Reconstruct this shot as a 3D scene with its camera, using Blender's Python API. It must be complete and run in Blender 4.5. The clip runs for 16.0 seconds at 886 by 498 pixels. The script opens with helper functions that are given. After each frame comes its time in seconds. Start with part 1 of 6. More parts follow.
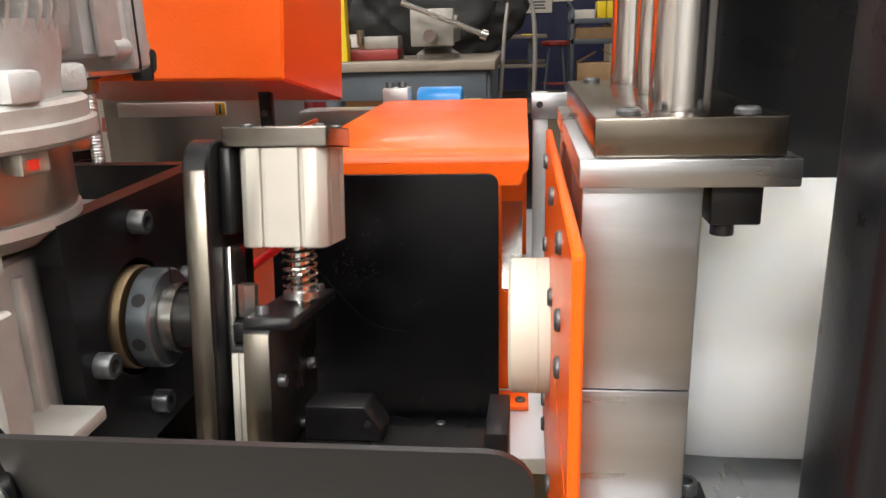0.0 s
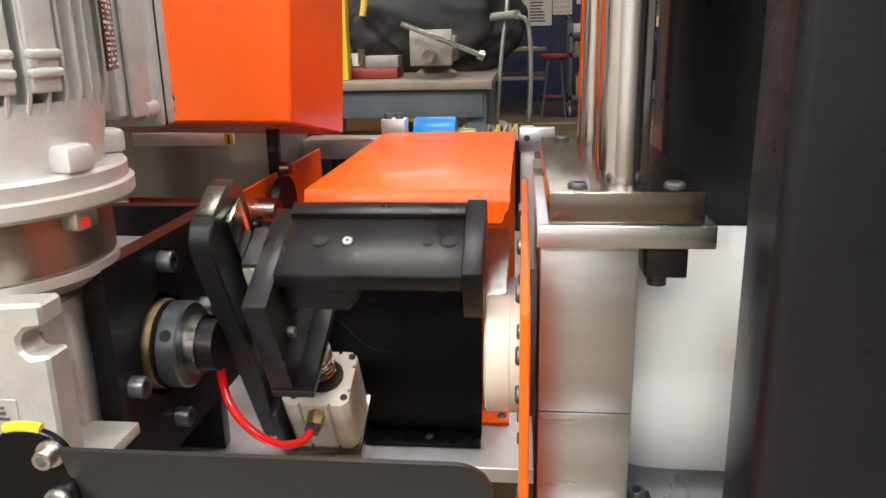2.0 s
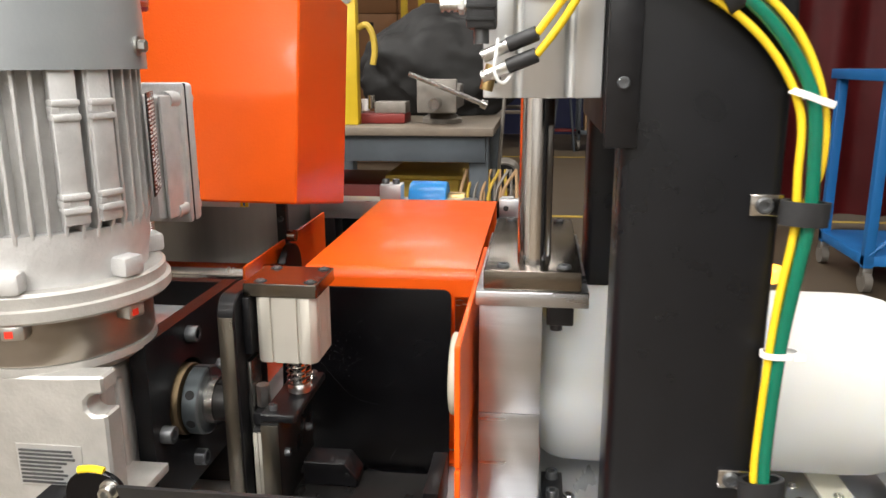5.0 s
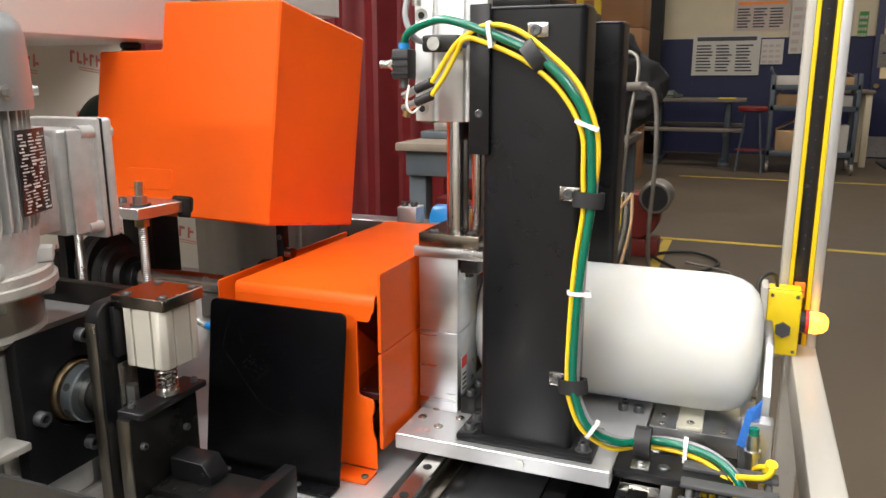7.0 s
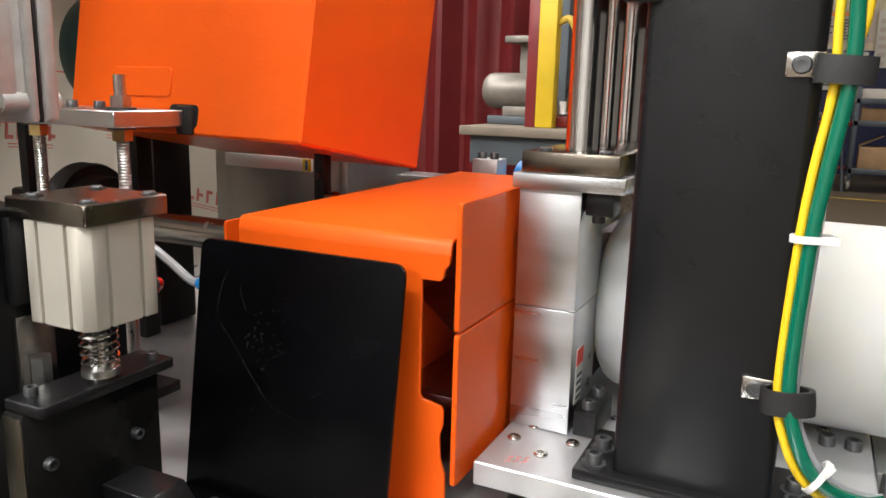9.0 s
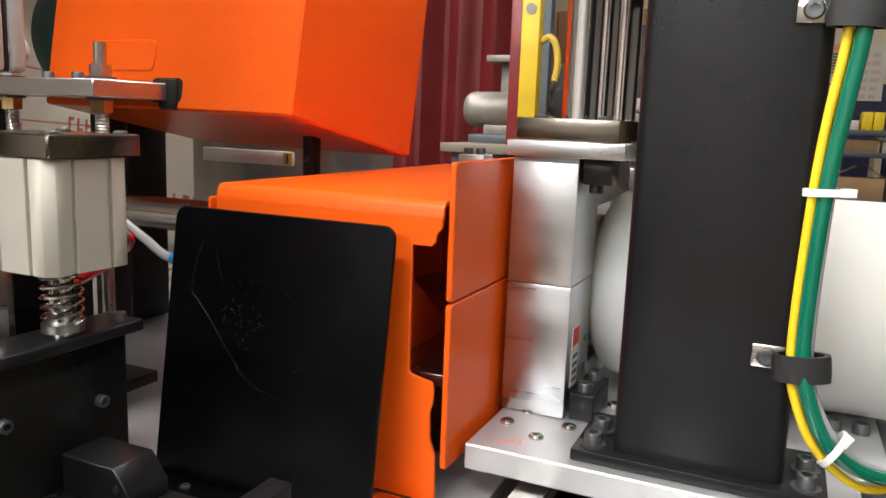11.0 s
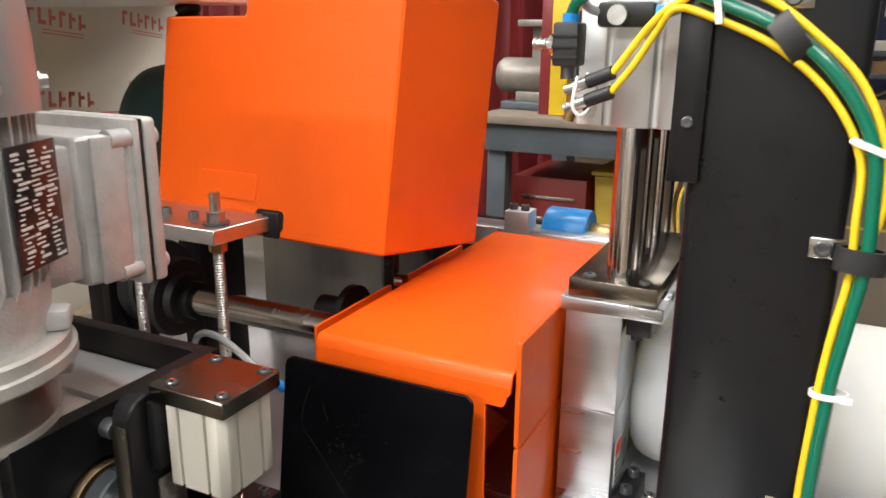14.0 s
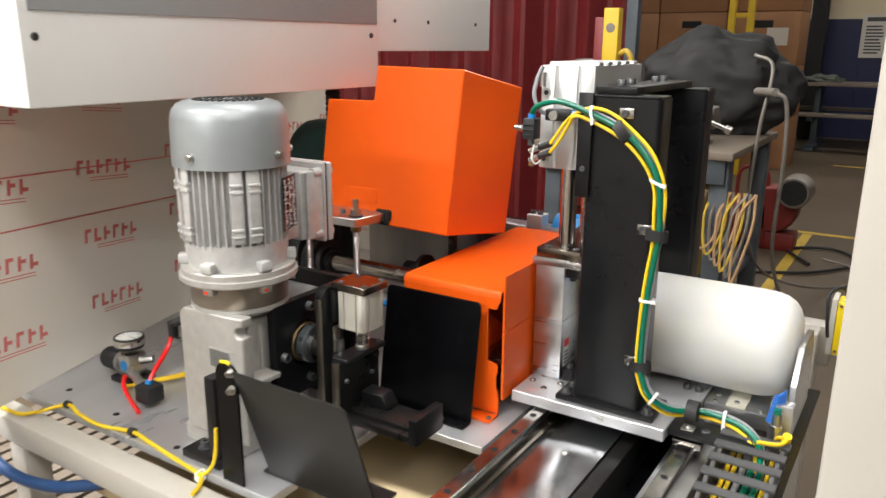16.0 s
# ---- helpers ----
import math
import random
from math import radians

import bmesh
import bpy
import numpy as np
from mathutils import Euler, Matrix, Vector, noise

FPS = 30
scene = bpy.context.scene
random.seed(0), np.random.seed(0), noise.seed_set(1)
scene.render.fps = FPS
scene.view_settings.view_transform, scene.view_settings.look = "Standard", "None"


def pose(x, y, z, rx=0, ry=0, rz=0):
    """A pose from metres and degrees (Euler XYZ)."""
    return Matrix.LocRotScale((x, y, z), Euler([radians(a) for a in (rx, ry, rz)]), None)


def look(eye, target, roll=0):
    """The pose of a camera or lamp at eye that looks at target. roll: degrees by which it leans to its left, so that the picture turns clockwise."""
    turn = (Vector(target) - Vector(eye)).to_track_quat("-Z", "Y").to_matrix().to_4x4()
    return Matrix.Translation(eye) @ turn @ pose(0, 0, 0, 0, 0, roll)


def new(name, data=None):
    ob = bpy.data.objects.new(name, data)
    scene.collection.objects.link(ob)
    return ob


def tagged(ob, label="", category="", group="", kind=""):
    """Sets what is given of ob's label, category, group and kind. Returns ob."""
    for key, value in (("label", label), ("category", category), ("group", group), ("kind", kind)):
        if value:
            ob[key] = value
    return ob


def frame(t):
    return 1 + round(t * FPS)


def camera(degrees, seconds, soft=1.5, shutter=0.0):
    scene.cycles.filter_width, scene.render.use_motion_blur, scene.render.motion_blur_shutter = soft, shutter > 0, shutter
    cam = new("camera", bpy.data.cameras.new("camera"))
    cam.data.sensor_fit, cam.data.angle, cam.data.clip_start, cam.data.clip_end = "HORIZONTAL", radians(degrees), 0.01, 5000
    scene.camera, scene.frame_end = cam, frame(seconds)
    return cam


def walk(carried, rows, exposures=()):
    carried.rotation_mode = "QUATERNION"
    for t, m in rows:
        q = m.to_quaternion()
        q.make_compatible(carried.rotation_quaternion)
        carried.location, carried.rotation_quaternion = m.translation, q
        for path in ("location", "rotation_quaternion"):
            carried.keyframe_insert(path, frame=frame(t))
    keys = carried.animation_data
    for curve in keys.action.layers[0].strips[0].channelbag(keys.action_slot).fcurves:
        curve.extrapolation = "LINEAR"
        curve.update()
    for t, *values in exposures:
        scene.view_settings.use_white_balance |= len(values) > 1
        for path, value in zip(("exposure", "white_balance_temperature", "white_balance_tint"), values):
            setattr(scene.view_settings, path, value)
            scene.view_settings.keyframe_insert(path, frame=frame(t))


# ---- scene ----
cam = camera(60.5, 16.0, shutter=0.35)
PATH = [
    (0, (0.031, -0.007, 1.065), (-0.179, 1.901, 0.501), -1.6),
    (0.5, (0.032, -0.01, 1.067), (-0.179, 1.899, 0.508), -1.6),
    (1, (0.032, -0.02, 1.064), (-0.179, 1.891, 0.511), -1.4),
    (1.5, (0.041, -0.04, 1.076), (-0.172, 1.872, 0.53), -1.3),
    (2, (0.046, -0.063, 1.101), (-0.163, 1.851, 0.559), -1.2),
    (2.5, (0.045, -0.084, 1.116), (-0.148, 1.831, 0.573), -1.0),
    (3, (0.042, -0.097, 1.128), (-0.128, 1.818, 0.58), -0.7),
    (5.5, (0.141, -0.176, 1.191), (-0.165, 1.747, 0.731), 0.2),
    (6, (0.27, -0.175, 1.203), (-0.226, 1.71, 0.754), 0.1),
    (6.5, (0.361, -0.166, 1.206), (-0.269, 1.681, 0.767), -0.2),
    (7, (0.385, -0.122, 1.201), (-0.34, 1.689, 0.757), -0.1),
    (7.5, (0.334, -0.045, 1.177), (-0.443, 1.742, 0.723), 0.5),
    (8, (0.267, 0.026, 1.159), (-0.539, 1.801, 0.713), 1.0),
    (8.5, (0.243, 0.078, 1.12), (-0.59, 1.845, 0.692), 1.3),
    (9, (0.239, 0.122, 1.071), (-0.611, 1.885, 0.662), 1.5),
    (11.5, (0.222, 0.137, 1.024), (-0.572, 1.944, 0.701), 2.0),
    (12, (0.228, 0.127, 1.042), (-0.56, 1.934, 0.704), 1.7),
    (12.5, (0.222, 0.117, 1.064), (-0.567, 1.917, 0.694), 1.5),
    (13, (0.203, 0.11, 1.123), (-0.589, 1.899, 0.708), 1.3),
    (13.5, (0.194, 0.103, 1.177), (-0.622, 1.861, 0.685), 1.0),
    (14, (0.215, 0.07, 1.219), (-0.63, 1.799, 0.675), 0.6),
    (14.5, (0.311, -0.034, 1.266), (-0.601, 1.654, 0.701), 0.2),
    (15, (0.448, -0.157, 1.297), (-0.558, 1.486, 0.759), 0.0),
    (15.5, (0.515, -0.255, 1.323), (-0.528, 1.372, 0.807), 0.4),
    (16, (0.536, -0.387, 1.328), (-0.504, 1.241, 0.81), 0.4),
]
walk(cam, [(t, look(eye, target, roll)) for t, eye, target, roll in PATH],
     [(0.0, 0.17), (2.0, 0.19), (3.2, 0.10), (6.0, 0.0), (8.5, 0.04), (12.0, 0.07), (14.0, 0.03), (15.0, -0.04), (16.0, -0.13)])

# ---------------------------------------------------------------- light
FLOOR = 0.12          # workshop floor
WORLD = bpy.data.worlds.new("workshop_air")
scene.world = WORLD
WORLD.use_nodes = True
WORLD.node_tree.nodes["Background"].inputs[0].default_value = (1.0, 0.975, 0.945, 1)
WORLD.node_tree.nodes["Background"].inputs[1].default_value = 0.12
# Unseen overhead strips, added and tuned to brighten the machine and the shop.
ADDED_LAMPS = [  # x, y, z, length along x, width, watts
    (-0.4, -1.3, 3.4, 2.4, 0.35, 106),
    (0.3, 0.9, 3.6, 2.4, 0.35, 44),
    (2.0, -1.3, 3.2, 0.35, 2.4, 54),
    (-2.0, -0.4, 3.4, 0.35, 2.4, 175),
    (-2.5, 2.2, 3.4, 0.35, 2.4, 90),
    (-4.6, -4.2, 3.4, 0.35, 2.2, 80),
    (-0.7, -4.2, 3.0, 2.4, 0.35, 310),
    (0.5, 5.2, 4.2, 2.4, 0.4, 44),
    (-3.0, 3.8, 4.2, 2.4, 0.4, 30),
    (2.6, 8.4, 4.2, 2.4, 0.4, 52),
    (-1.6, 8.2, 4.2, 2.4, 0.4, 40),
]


# ---------------------------------------------------------------- materials
def mat(name, color, rough=0.5, metal=0.0, var=0.12, scale=60.0, bump=0.05, bscale=300.0, stretch=None, coat=0.0,
        spec=0.5, emit=0.0, sss=0.0, trans=0.0, rvar=0.15, worn=None, depth=0.5):
    m = bpy.data.materials.new(name)
    m.use_nodes = True
    nt = m.node_tree
    b = nt.nodes["Principled BSDF"]
    L = nt.links.new
    tc = nt.nodes.new("ShaderNodeTexCoord")
    mp = nt.nodes.new("ShaderNodeMapping")
    L(tc.outputs["Object"], mp.inputs[0])
    if stretch:
        mp.inputs["Scale"].default_value = stretch
    n1 = nt.nodes.new("ShaderNodeTexNoise")
    n1.inputs["Scale"].default_value = scale
    n1.inputs["Detail"].default_value = 5
    L(mp.outputs[0], n1.inputs["Vector"])
    n2 = nt.nodes.new("ShaderNodeTexNoise")
    n2.inputs["Scale"].default_value = scale / 7
    n2.inputs["Detail"].default_value = 3
    L(tc.outputs["Object"], n2.inputs["Vector"])
    add = nt.nodes.new("ShaderNodeMath")
    add.operation = "ADD"
    L(n1.outputs["Fac"], add.inputs[0])
    L(n2.outputs["Fac"], add.inputs[1])
    rng = nt.nodes.new("ShaderNodeMapRange")
    rng.inputs["From Min"].default_value, rng.inputs["From Max"].default_value = 0.6, 1.4
    rng.inputs["To Min"].default_value, rng.inputs["To Max"].default_value = 1 - var, 1 + var
    L(add.outputs[0], rng.inputs["Value"])
    mul = nt.nodes.new("ShaderNodeVectorMath")
    mul.operation = "SCALE"
    mul.inputs[0].default_value = color
    L(rng.outputs[0], mul.inputs["Scale"])
    base = mul.outputs[0]
    if worn:
        wc, amount, wscale = worn
        n3 = nt.nodes.new("ShaderNodeTexNoise")
        n3.inputs["Scale"].default_value = wscale
        n3.inputs["Detail"].default_value = 8
        n3.inputs["Roughness"].default_value = 0.7
        L(tc.outputs["Object"], n3.inputs["Vector"])
        r3 = nt.nodes.new("ShaderNodeMapRange")
        r3.inputs["From Min"].default_value, r3.inputs["From Max"].default_value = 0.62, 0.75
        r3.inputs["To Max"].default_value = amount
        L(n3.outputs["Fac"], r3.inputs["Value"])
        mix = nt.nodes.new("ShaderNodeMix")
        mix.data_type = "RGBA"
        L(r3.outputs[0], mix.inputs[0])
        L(base, mix.inputs[6])
        mix.inputs[7].default_value = (*wc, 1)
        base = mix.outputs[2]
    L(base, b.inputs["Base Color"])
    rr = nt.nodes.new("ShaderNodeMapRange")
    rr.inputs["From Min"].default_value, rr.inputs["From Max"].default_value = 0.6, 1.4
    rr.inputs["To Min"].default_value = max(0.02, rough * (1 - rvar))
    rr.inputs["To Max"].default_value = min(1.0, rough * (1 + rvar))
    L(add.outputs[0], rr.inputs["Value"])
    L(rr.outputs[0], b.inputs["Roughness"])
    b.inputs["Metallic"].default_value = metal
    b.inputs["Specular IOR Level"].default_value = spec
    b.inputs["Coat Weight"].default_value = coat
    b.inputs["Coat Roughness"].default_value = 0.08
    if sss:
        b.inputs["Subsurface Weight"].default_value = sss
        b.inputs["Subsurface Radius"].default_value = (0.02, 0.018, 0.014)
        b.inputs["Subsurface Scale"].default_value = depth
    if trans:
        b.inputs["Transmission Weight"].default_value = trans
    if emit:
        b.inputs["Emission Color"].default_value = (*color, 1)
        b.inputs["Emission Strength"].default_value = emit
    if bump:
        nb = nt.nodes.new("ShaderNodeTexNoise")
        nb.inputs["Scale"].default_value = bscale
        nb.inputs["Detail"].default_value = 3
        L(mp.outputs[0], nb.inputs["Vector"])
        bp = nt.nodes.new("ShaderNodeBump")
        bp.inputs["Strength"].default_value = bump
        bp.inputs["Distance"].default_value = 0.002
        L(nb.outputs["Fac"], bp.inputs["Height"])
        L(bp.outputs[0], b.inputs["Normal"])
    return m


ORANGE = mat("orange_powder_coat", (0.82, 0.108, 0.007), 0.33, 0, 0.05, 25, 0.12, 420, coat=0.09, spec=0.24)
BLACK = mat("black_oxide_steel", (0.008, 0.008, 0.009), 0.34, 0, 0.3, 90, 0.05, 500, spec=0.3, worn=((0.05, 0.045, 0.04), 0.3, 120))
BLACKBAR = mat("blackened_bar_steel", (0.035, 0.034, 0.033), 0.34, 0.75, 0.35, 40, 0.06, 300, stretch=(1, 1, 0.15))
BLACKPAINT = mat("black_gloss_paint", (0.0075, 0.008, 0.0095), 0.3, 0, 0.2, 30, 0.05, 180, coat=0.05, spec=0.32, worn=((0.05, 0.048, 0.046), 0.12, 160))
BLACKSHEET = mat("black_sheet_steel", (0.0028, 0.0028, 0.0036), 0.26, 0, 0.3, 20, 0.03, 400, spec=0.22, worn=((0.03, 0.03, 0.032), 0.3, 320))
GREYSHEET = mat("dark_grey_sheet", (0.014, 0.0145, 0.0155), 0.42, 0.1, 0.15, 12, 0.03, 300)
ALU = mat("milled_aluminium", (0.55, 0.56, 0.575), 0.34, 1.0, 0.2, 40, 0.05, 260, stretch=(0.15, 1, 1.5), rvar=0.35)
ALUPLATE = mat("brushed_aluminium_plate", (0.56, 0.57, 0.585), 0.36, 0.6, 0.16, 25, 0.05, 300, stretch=(1.0, 0.15, 1), rvar=0.4)
ANOD = mat("anodised_aluminium", (0.66, 0.67, 0.67), 0.45, 0.8, 0.06, 60, 0.02, 500, stretch=(1, 1, 0.1))
CYLGREY = mat("beige_grey_anodised", (0.50, 0.475, 0.415), 0.5, 0.3, 0.06, 40, 0.03, 500)
CAST = mat("cast_aluminium", (0.58, 0.578, 0.57), 0.46, 0.35, 0.15, 90, 0.25, 420)
CASTGEAR = mat("cast_gear_housing", (0.48, 0.468, 0.44), 0.45, 0.45, 0.18, 60, 0.2, 350)
FANGREY = mat("grey_fan_cowl_paint", (0.33, 0.355, 0.365), 0.38, 0.35, 0.06, 40, 0.08, 300)
STEEL = mat("ground_steel", (0.50, 0.48, 0.45), 0.22, 1.0, 0.12, 60, 0.04, 300, stretch=(1, 1, 0.2), rvar=0.4)
DARKSTEEL = mat("brown_ground_steel", (0.20, 0.175, 0.145), 0.24, 1.0, 0.2, 30, 0.05, 200, stretch=(1, 0.3, 1))
CHROME = mat("chromed_rod", (0.74, 0.735, 0.73), 0.15, 1.0, 0.03, 40, 0.0)
OXIDE = mat("worn_black_oxide", (0.010, 0.0097, 0.0095), 0.30, 0.0, 0.4, 50, 0.06, 260, stretch=(1, 0.3, 0.3), rvar=0.4, spec=0.28, worn=((0.07, 0.065, 0.055), 0.25, 90))
OXIDEEDGE = mat("bare_rubbed_edge", (0.22, 0.20, 0.165), 0.3, 1.0, 0.3, 60, 0.08, 300, stretch=(1, 0.3, 0.3))
GUNMETAL = mat("gunmetal_collar", (0.13, 0.15, 0.16), 0.36, 0.75, 0.2, 90, 0.06, 500)
BOLT = mat("black_oxide_bolt", (0.12, 0.125, 0.13), 0.36, 0.7, 0.25, 200, 0.1, 900)
HOLE = mat("dark_recess", (0.006, 0.006, 0.006), 0.7, 0, 0.1)
ZINC = mat("zinc_plated_steel", (0.55, 0.55, 0.53), 0.3, 1.0, 0.2, 200, 0.1, 900)
BRASS = mat("yellow_zinc_nut", (0.50, 0.36, 0.16), 0.35, 1.0, 0.2, 200, 0.1, 900)
WHITEHDPE = mat("white_polyethylene", (0.66, 0.67, 0.65), 0.46, 0, 0.03, 14, 0.05, 60, sss=1.0, spec=0.22, depth=4.0)
PUCK = mat("cream_polyethylene", (0.55, 0.53, 0.44), 0.45, 0, 0.04, 14, 0.03, 90, sss=0.3)
WHITEPAINT = mat("white_frame_paint", (0.49, 0.468, 0.42), 0.42, 0, 0.05, 12, 0.04, 250, coat=0.1, worn=((0.30, 0.27, 0.21), 0.35, 40))
CABINET = mat("white_cabinet_paint", (0.84, 0.84, 0.82), 0.4, 0, 0.02, 8, 0.02, 250)
GREYPANE = mat("grey_panel", (0.36, 0.38, 0.39), 0.35, 0, 0.05, 8, 0.0)
YELLOW = mat("yellow_cable", (0.80, 0.55, 0.015), 0.45, 0, 0.08, 60, 0.02)
GREEN = mat("green_tube", (0.0, 0.13, 0.075), 0.2, 0, 0.1, 60, 0.0, coat=0.4)
GREYTUBE = mat("grey_tube", (0.27, 0.28, 0.295), 0.35, 0, 0.1, 60, 0.0)
REDTUBE = mat("red_tube", (0.75, 0.012, 0.012), 0.15, 0, 0.1, 60, 0.0, coat=0.5)
CLEARTUBE = mat("clear_tube", (0.62, 0.64, 0.65), 0.15, 0, 0.1, 60, 0.0, trans=0.5)
BLUETUBE = mat("blue_hose", (0.015, 0.06, 0.18), 0.35, 0, 0.1, 60, 0.0)
RUBBER = mat("black_rubber", (0.014, 0.014, 0.015), 0.55, 0, 0.2, 90, 0.1, 500)
NYLON = mat("white_nylon_tie", (0.80, 0.80, 0.78), 0.4, 0, 0.03)
REDPAINT = mat("red_torque_mark", (0.80, 0.035, 0.015), 0.5, 0, 0.1)
REDINK = mat("red_print", (0.70, 0.20, 0.19), 0.5, 0, 0.2, 20)
FILM = mat("film_covered_polycarbonate", (0.82, 0.815, 0.80), 0.2, 0, 0.06, 5, 0.12, 14, coat=0.4)
ft = FILM.node_tree
tl = ft.nodes.new("ShaderNodeBsdfTranslucent")
tl.inputs["Color"].default_value = (0.80, 0.77, 0.70, 1)
mx = ft.nodes.new("ShaderNodeMixShader")
mx.inputs[0].default_value = 0.5
ft.links.new(ft.nodes["Principled BSDF"].outputs[0], mx.inputs[1])
ft.links.new(tl.outputs[0], mx.inputs[2])
ft.links.new(mx.outputs[0], ft.nodes["Material Output"].inputs["Surface"])
YELLOWBOX = mat("yellow_plastic", (0.85, 0.62, 0.01), 0.38, 0, 0.04, 30, 0.02)
AMBER = mat("lit_amber_lens", (1.0, 0.43, 0.04), 0.3, 0, 0.02, 30, 0.0, emit=4.5)
AMBERDIM = mat("orange_reflector", (0.85, 0.22, 0.02), 0.3, 0, 0.1)
BLUETAPE = mat("blue_tape", (0.03, 0.16, 0.55), 0.6, 0, 0.15, 60, 0.2)
BLUEPART = mat("blue_enamel", (0.01, 0.19, 0.50), 0.3, 0, 0.06, 30, 0.02)
TEAL = mat("teal_enamel", (0.015, 0.06, 0.06), 0.4, 0, 0.1, 30, 0.05)
NAMEPLATE = mat("black_nameplate", (0.022, 0.020, 0.021), 0.25, 0.3, 0.2, 60)
LABELWHITE = mat("white_label", (0.72, 0.72, 0.70), 0.5, 0, 0.05)
INK = mat("printed_ink", (0.06, 0.06, 0.065), 0.6, 0, 0.2)
CONCRETE = mat("worn_concrete_floor", (0.094, 0.068, 0.042), 0.55, 0, 0.25, 3.0, 0.08, 30, worn=((0.07, 0.055, 0.04), 0.7, 1.2))
FLOORLINE = mat("yellow_floor_paint", (0.50, 0.34, 0.04), 0.6, 0, 0.3, 9, 0.05, worn=((0.14, 0.11, 0.08), 0.9, 5))
WALLBLUE = mat("blue_wall_paint", (0.011, 0.015, 0.058), 0.5, 0, 0.2, 4)
WALLCREAM = mat("cream_wall_paint", (0.62, 0.53, 0.36), 0.6, 0, 0.08, 4)
WALLGREY = mat("workshop_wall", (0.50, 0.48, 0.45), 0.7, 0, 0.15, 3)
CEIL = mat("ceiling_steel", (0.55, 0.54, 0.52), 0.8, 0, 0.1, 3)
PLY = mat("plywood_crate", (0.30, 0.145, 0.06), 0.6, 0, 0.2, 6, 0.1, stretch=(0.3, 1, 1))
CURTAIN = mat("red_welding_curtain", (0.18, 0.016, 0.018), 0.45, 0, 0.25, 5, 0.05)
BENCHWOOD = mat("worn_bench_wood", (0.18, 0.145, 0.11), 0.6, 0, 0.25, 12, 0.1)
BENCHSTEEL = mat("grey_bench_steel", (0.085, 0.10, 0.115), 0.5, 0.3, 0.2, 12)
VISEGREY = mat("cast_iron_grey", (0.22, 0.20, 0.175), 0.45, 0.4, 0.25, 30, 0.2, 200)
TARP = mat("black_tarpaulin", (0.006, 0.0055, 0.005), 0.7, 0, 0.4, 12, 0.5, 30)
REDMACHINE = mat("red_enamel", (0.17, 0.014, 0.010), 0.45, 0, 0.25, 8, 0.05)
BLUECART = mat("blue_cart_paint", (0.015, 0.15, 0.42), 0.4, 0, 0.1, 8)
CARDBOARD = mat("cardboard", (0.40, 0.25, 0.13), 0.8, 0, 0.15, 12)
PAPER = mat("paper_sheet", (0.60, 0.56, 0.50), 0.7, 0, 0.05, 6)
PAPERPINK = mat("pale_paper", (0.52, 0.42, 0.36), 0.7, 0, 0.1, 6)
POSTYELLOW = mat("safety_yellow_paint", (0.62, 0.42, 0.015), 0.5, 0, 0.2, 9)
RAGGREY = mat("grey_green_cloth", (0.10, 0.11, 0.09), 0.9, 0, 0.3, 12, 0.3, 60)
GREENSIGN = mat("green_sign", (0.05, 0.24, 0.05), 0.5, 0, 0.1, 6)
GLASSY = mat("lit_office_window", (0.55, 0.42, 0.25), 0.2, 0, 0.4, 3, emit=0.25)
CASESTEEL = mat("brushed_case_steel", (0.38, 0.37, 0.35), 0.38, 0.9, 0.2, 30, 0.04, 200, stretch=(1, 1, 0.15))
SCRATCH = mat("bare_scratch", (0.045, 0.045, 0.048), 0.5, 0.3, 0.2)
BOARD = mat("pale_beige_board", (0.62, 0.50, 0.31), 0.6, 0, 0.08, 12)
GEARSTEEL = mat("brown_turned_steel", (0.33, 0.295, 0.255), 0.34, 0.85, 0.15, 60, 0.05, 300)
CAPSTEEL = mat("brushed_dark_steel", (0.17, 0.155, 0.135), 0.22, 1.0, 0.2, 50, 0.06, 300, stretch=(0.2, 1, 1), rvar=0.4)
COVERALU = mat("polished_aluminium_sheet", (0.52, 0.525, 0.535), 0.2, 1.0, 0.2, 18, 0.06, 120, rvar=0.5)
BRONZE = mat("dull_bronze", (0.16, 0.115, 0.065), 0.5, 0.9, 0.2, 90, 0.05, 500)
CHAINGREY = mat("grey_moulded_plastic", (0.055, 0.056, 0.058), 0.5, 0, 0.2, 60, 0.06, 400)
# Glowing diffuser of the added overhead strips, out of view.
ADDEDTUBE = mat("light_diffuser", (1.0, 0.95, 0.88), 0.5, 0, 0.0, emit=6.0)


# ---------------------------------------------------------------- builders
BASE = {}


def thing(name, base, label, category, group="", kind=""):
    e = new(name)
    e.location = base
    BASE[e.name] = Vector(base)
    return tagged(e, label, category, group, kind)


def finish(bm, name, material, base, smooth):
    bmesh.ops.recalc_face_normals(bm, faces=bm.faces)
    me = bpy.data.meshes.new(name)
    if base.length > 0:
        bmesh.ops.translate(bm, verts=bm.verts, vec=-base)
    bm.to_mesh(me)
    bm.free()
    me.materials.append(material)
    if smooth:
        for p in me.polygons:
            p.use_smooth = True
        me.set_sharp_from_angle(angle=radians(35))
    return me


def part(name, bm, material, parent, label="", smooth=True):
    base = BASE[parent.name]
    ob = new(name, finish(bm, name, material, base, smooth))
    ob.parent = parent
    BASE[ob.name] = base
    if label:
        ob["label"] = label
    return ob


def single(name, bm, material, base, label, category, group="", kind="", smooth=True):
    ob = new(name, finish(bm, name, material, Vector(base), smooth))
    ob.location = base
    BASE[ob.name] = Vector(base)
    return tagged(ob, label, category, group, kind)


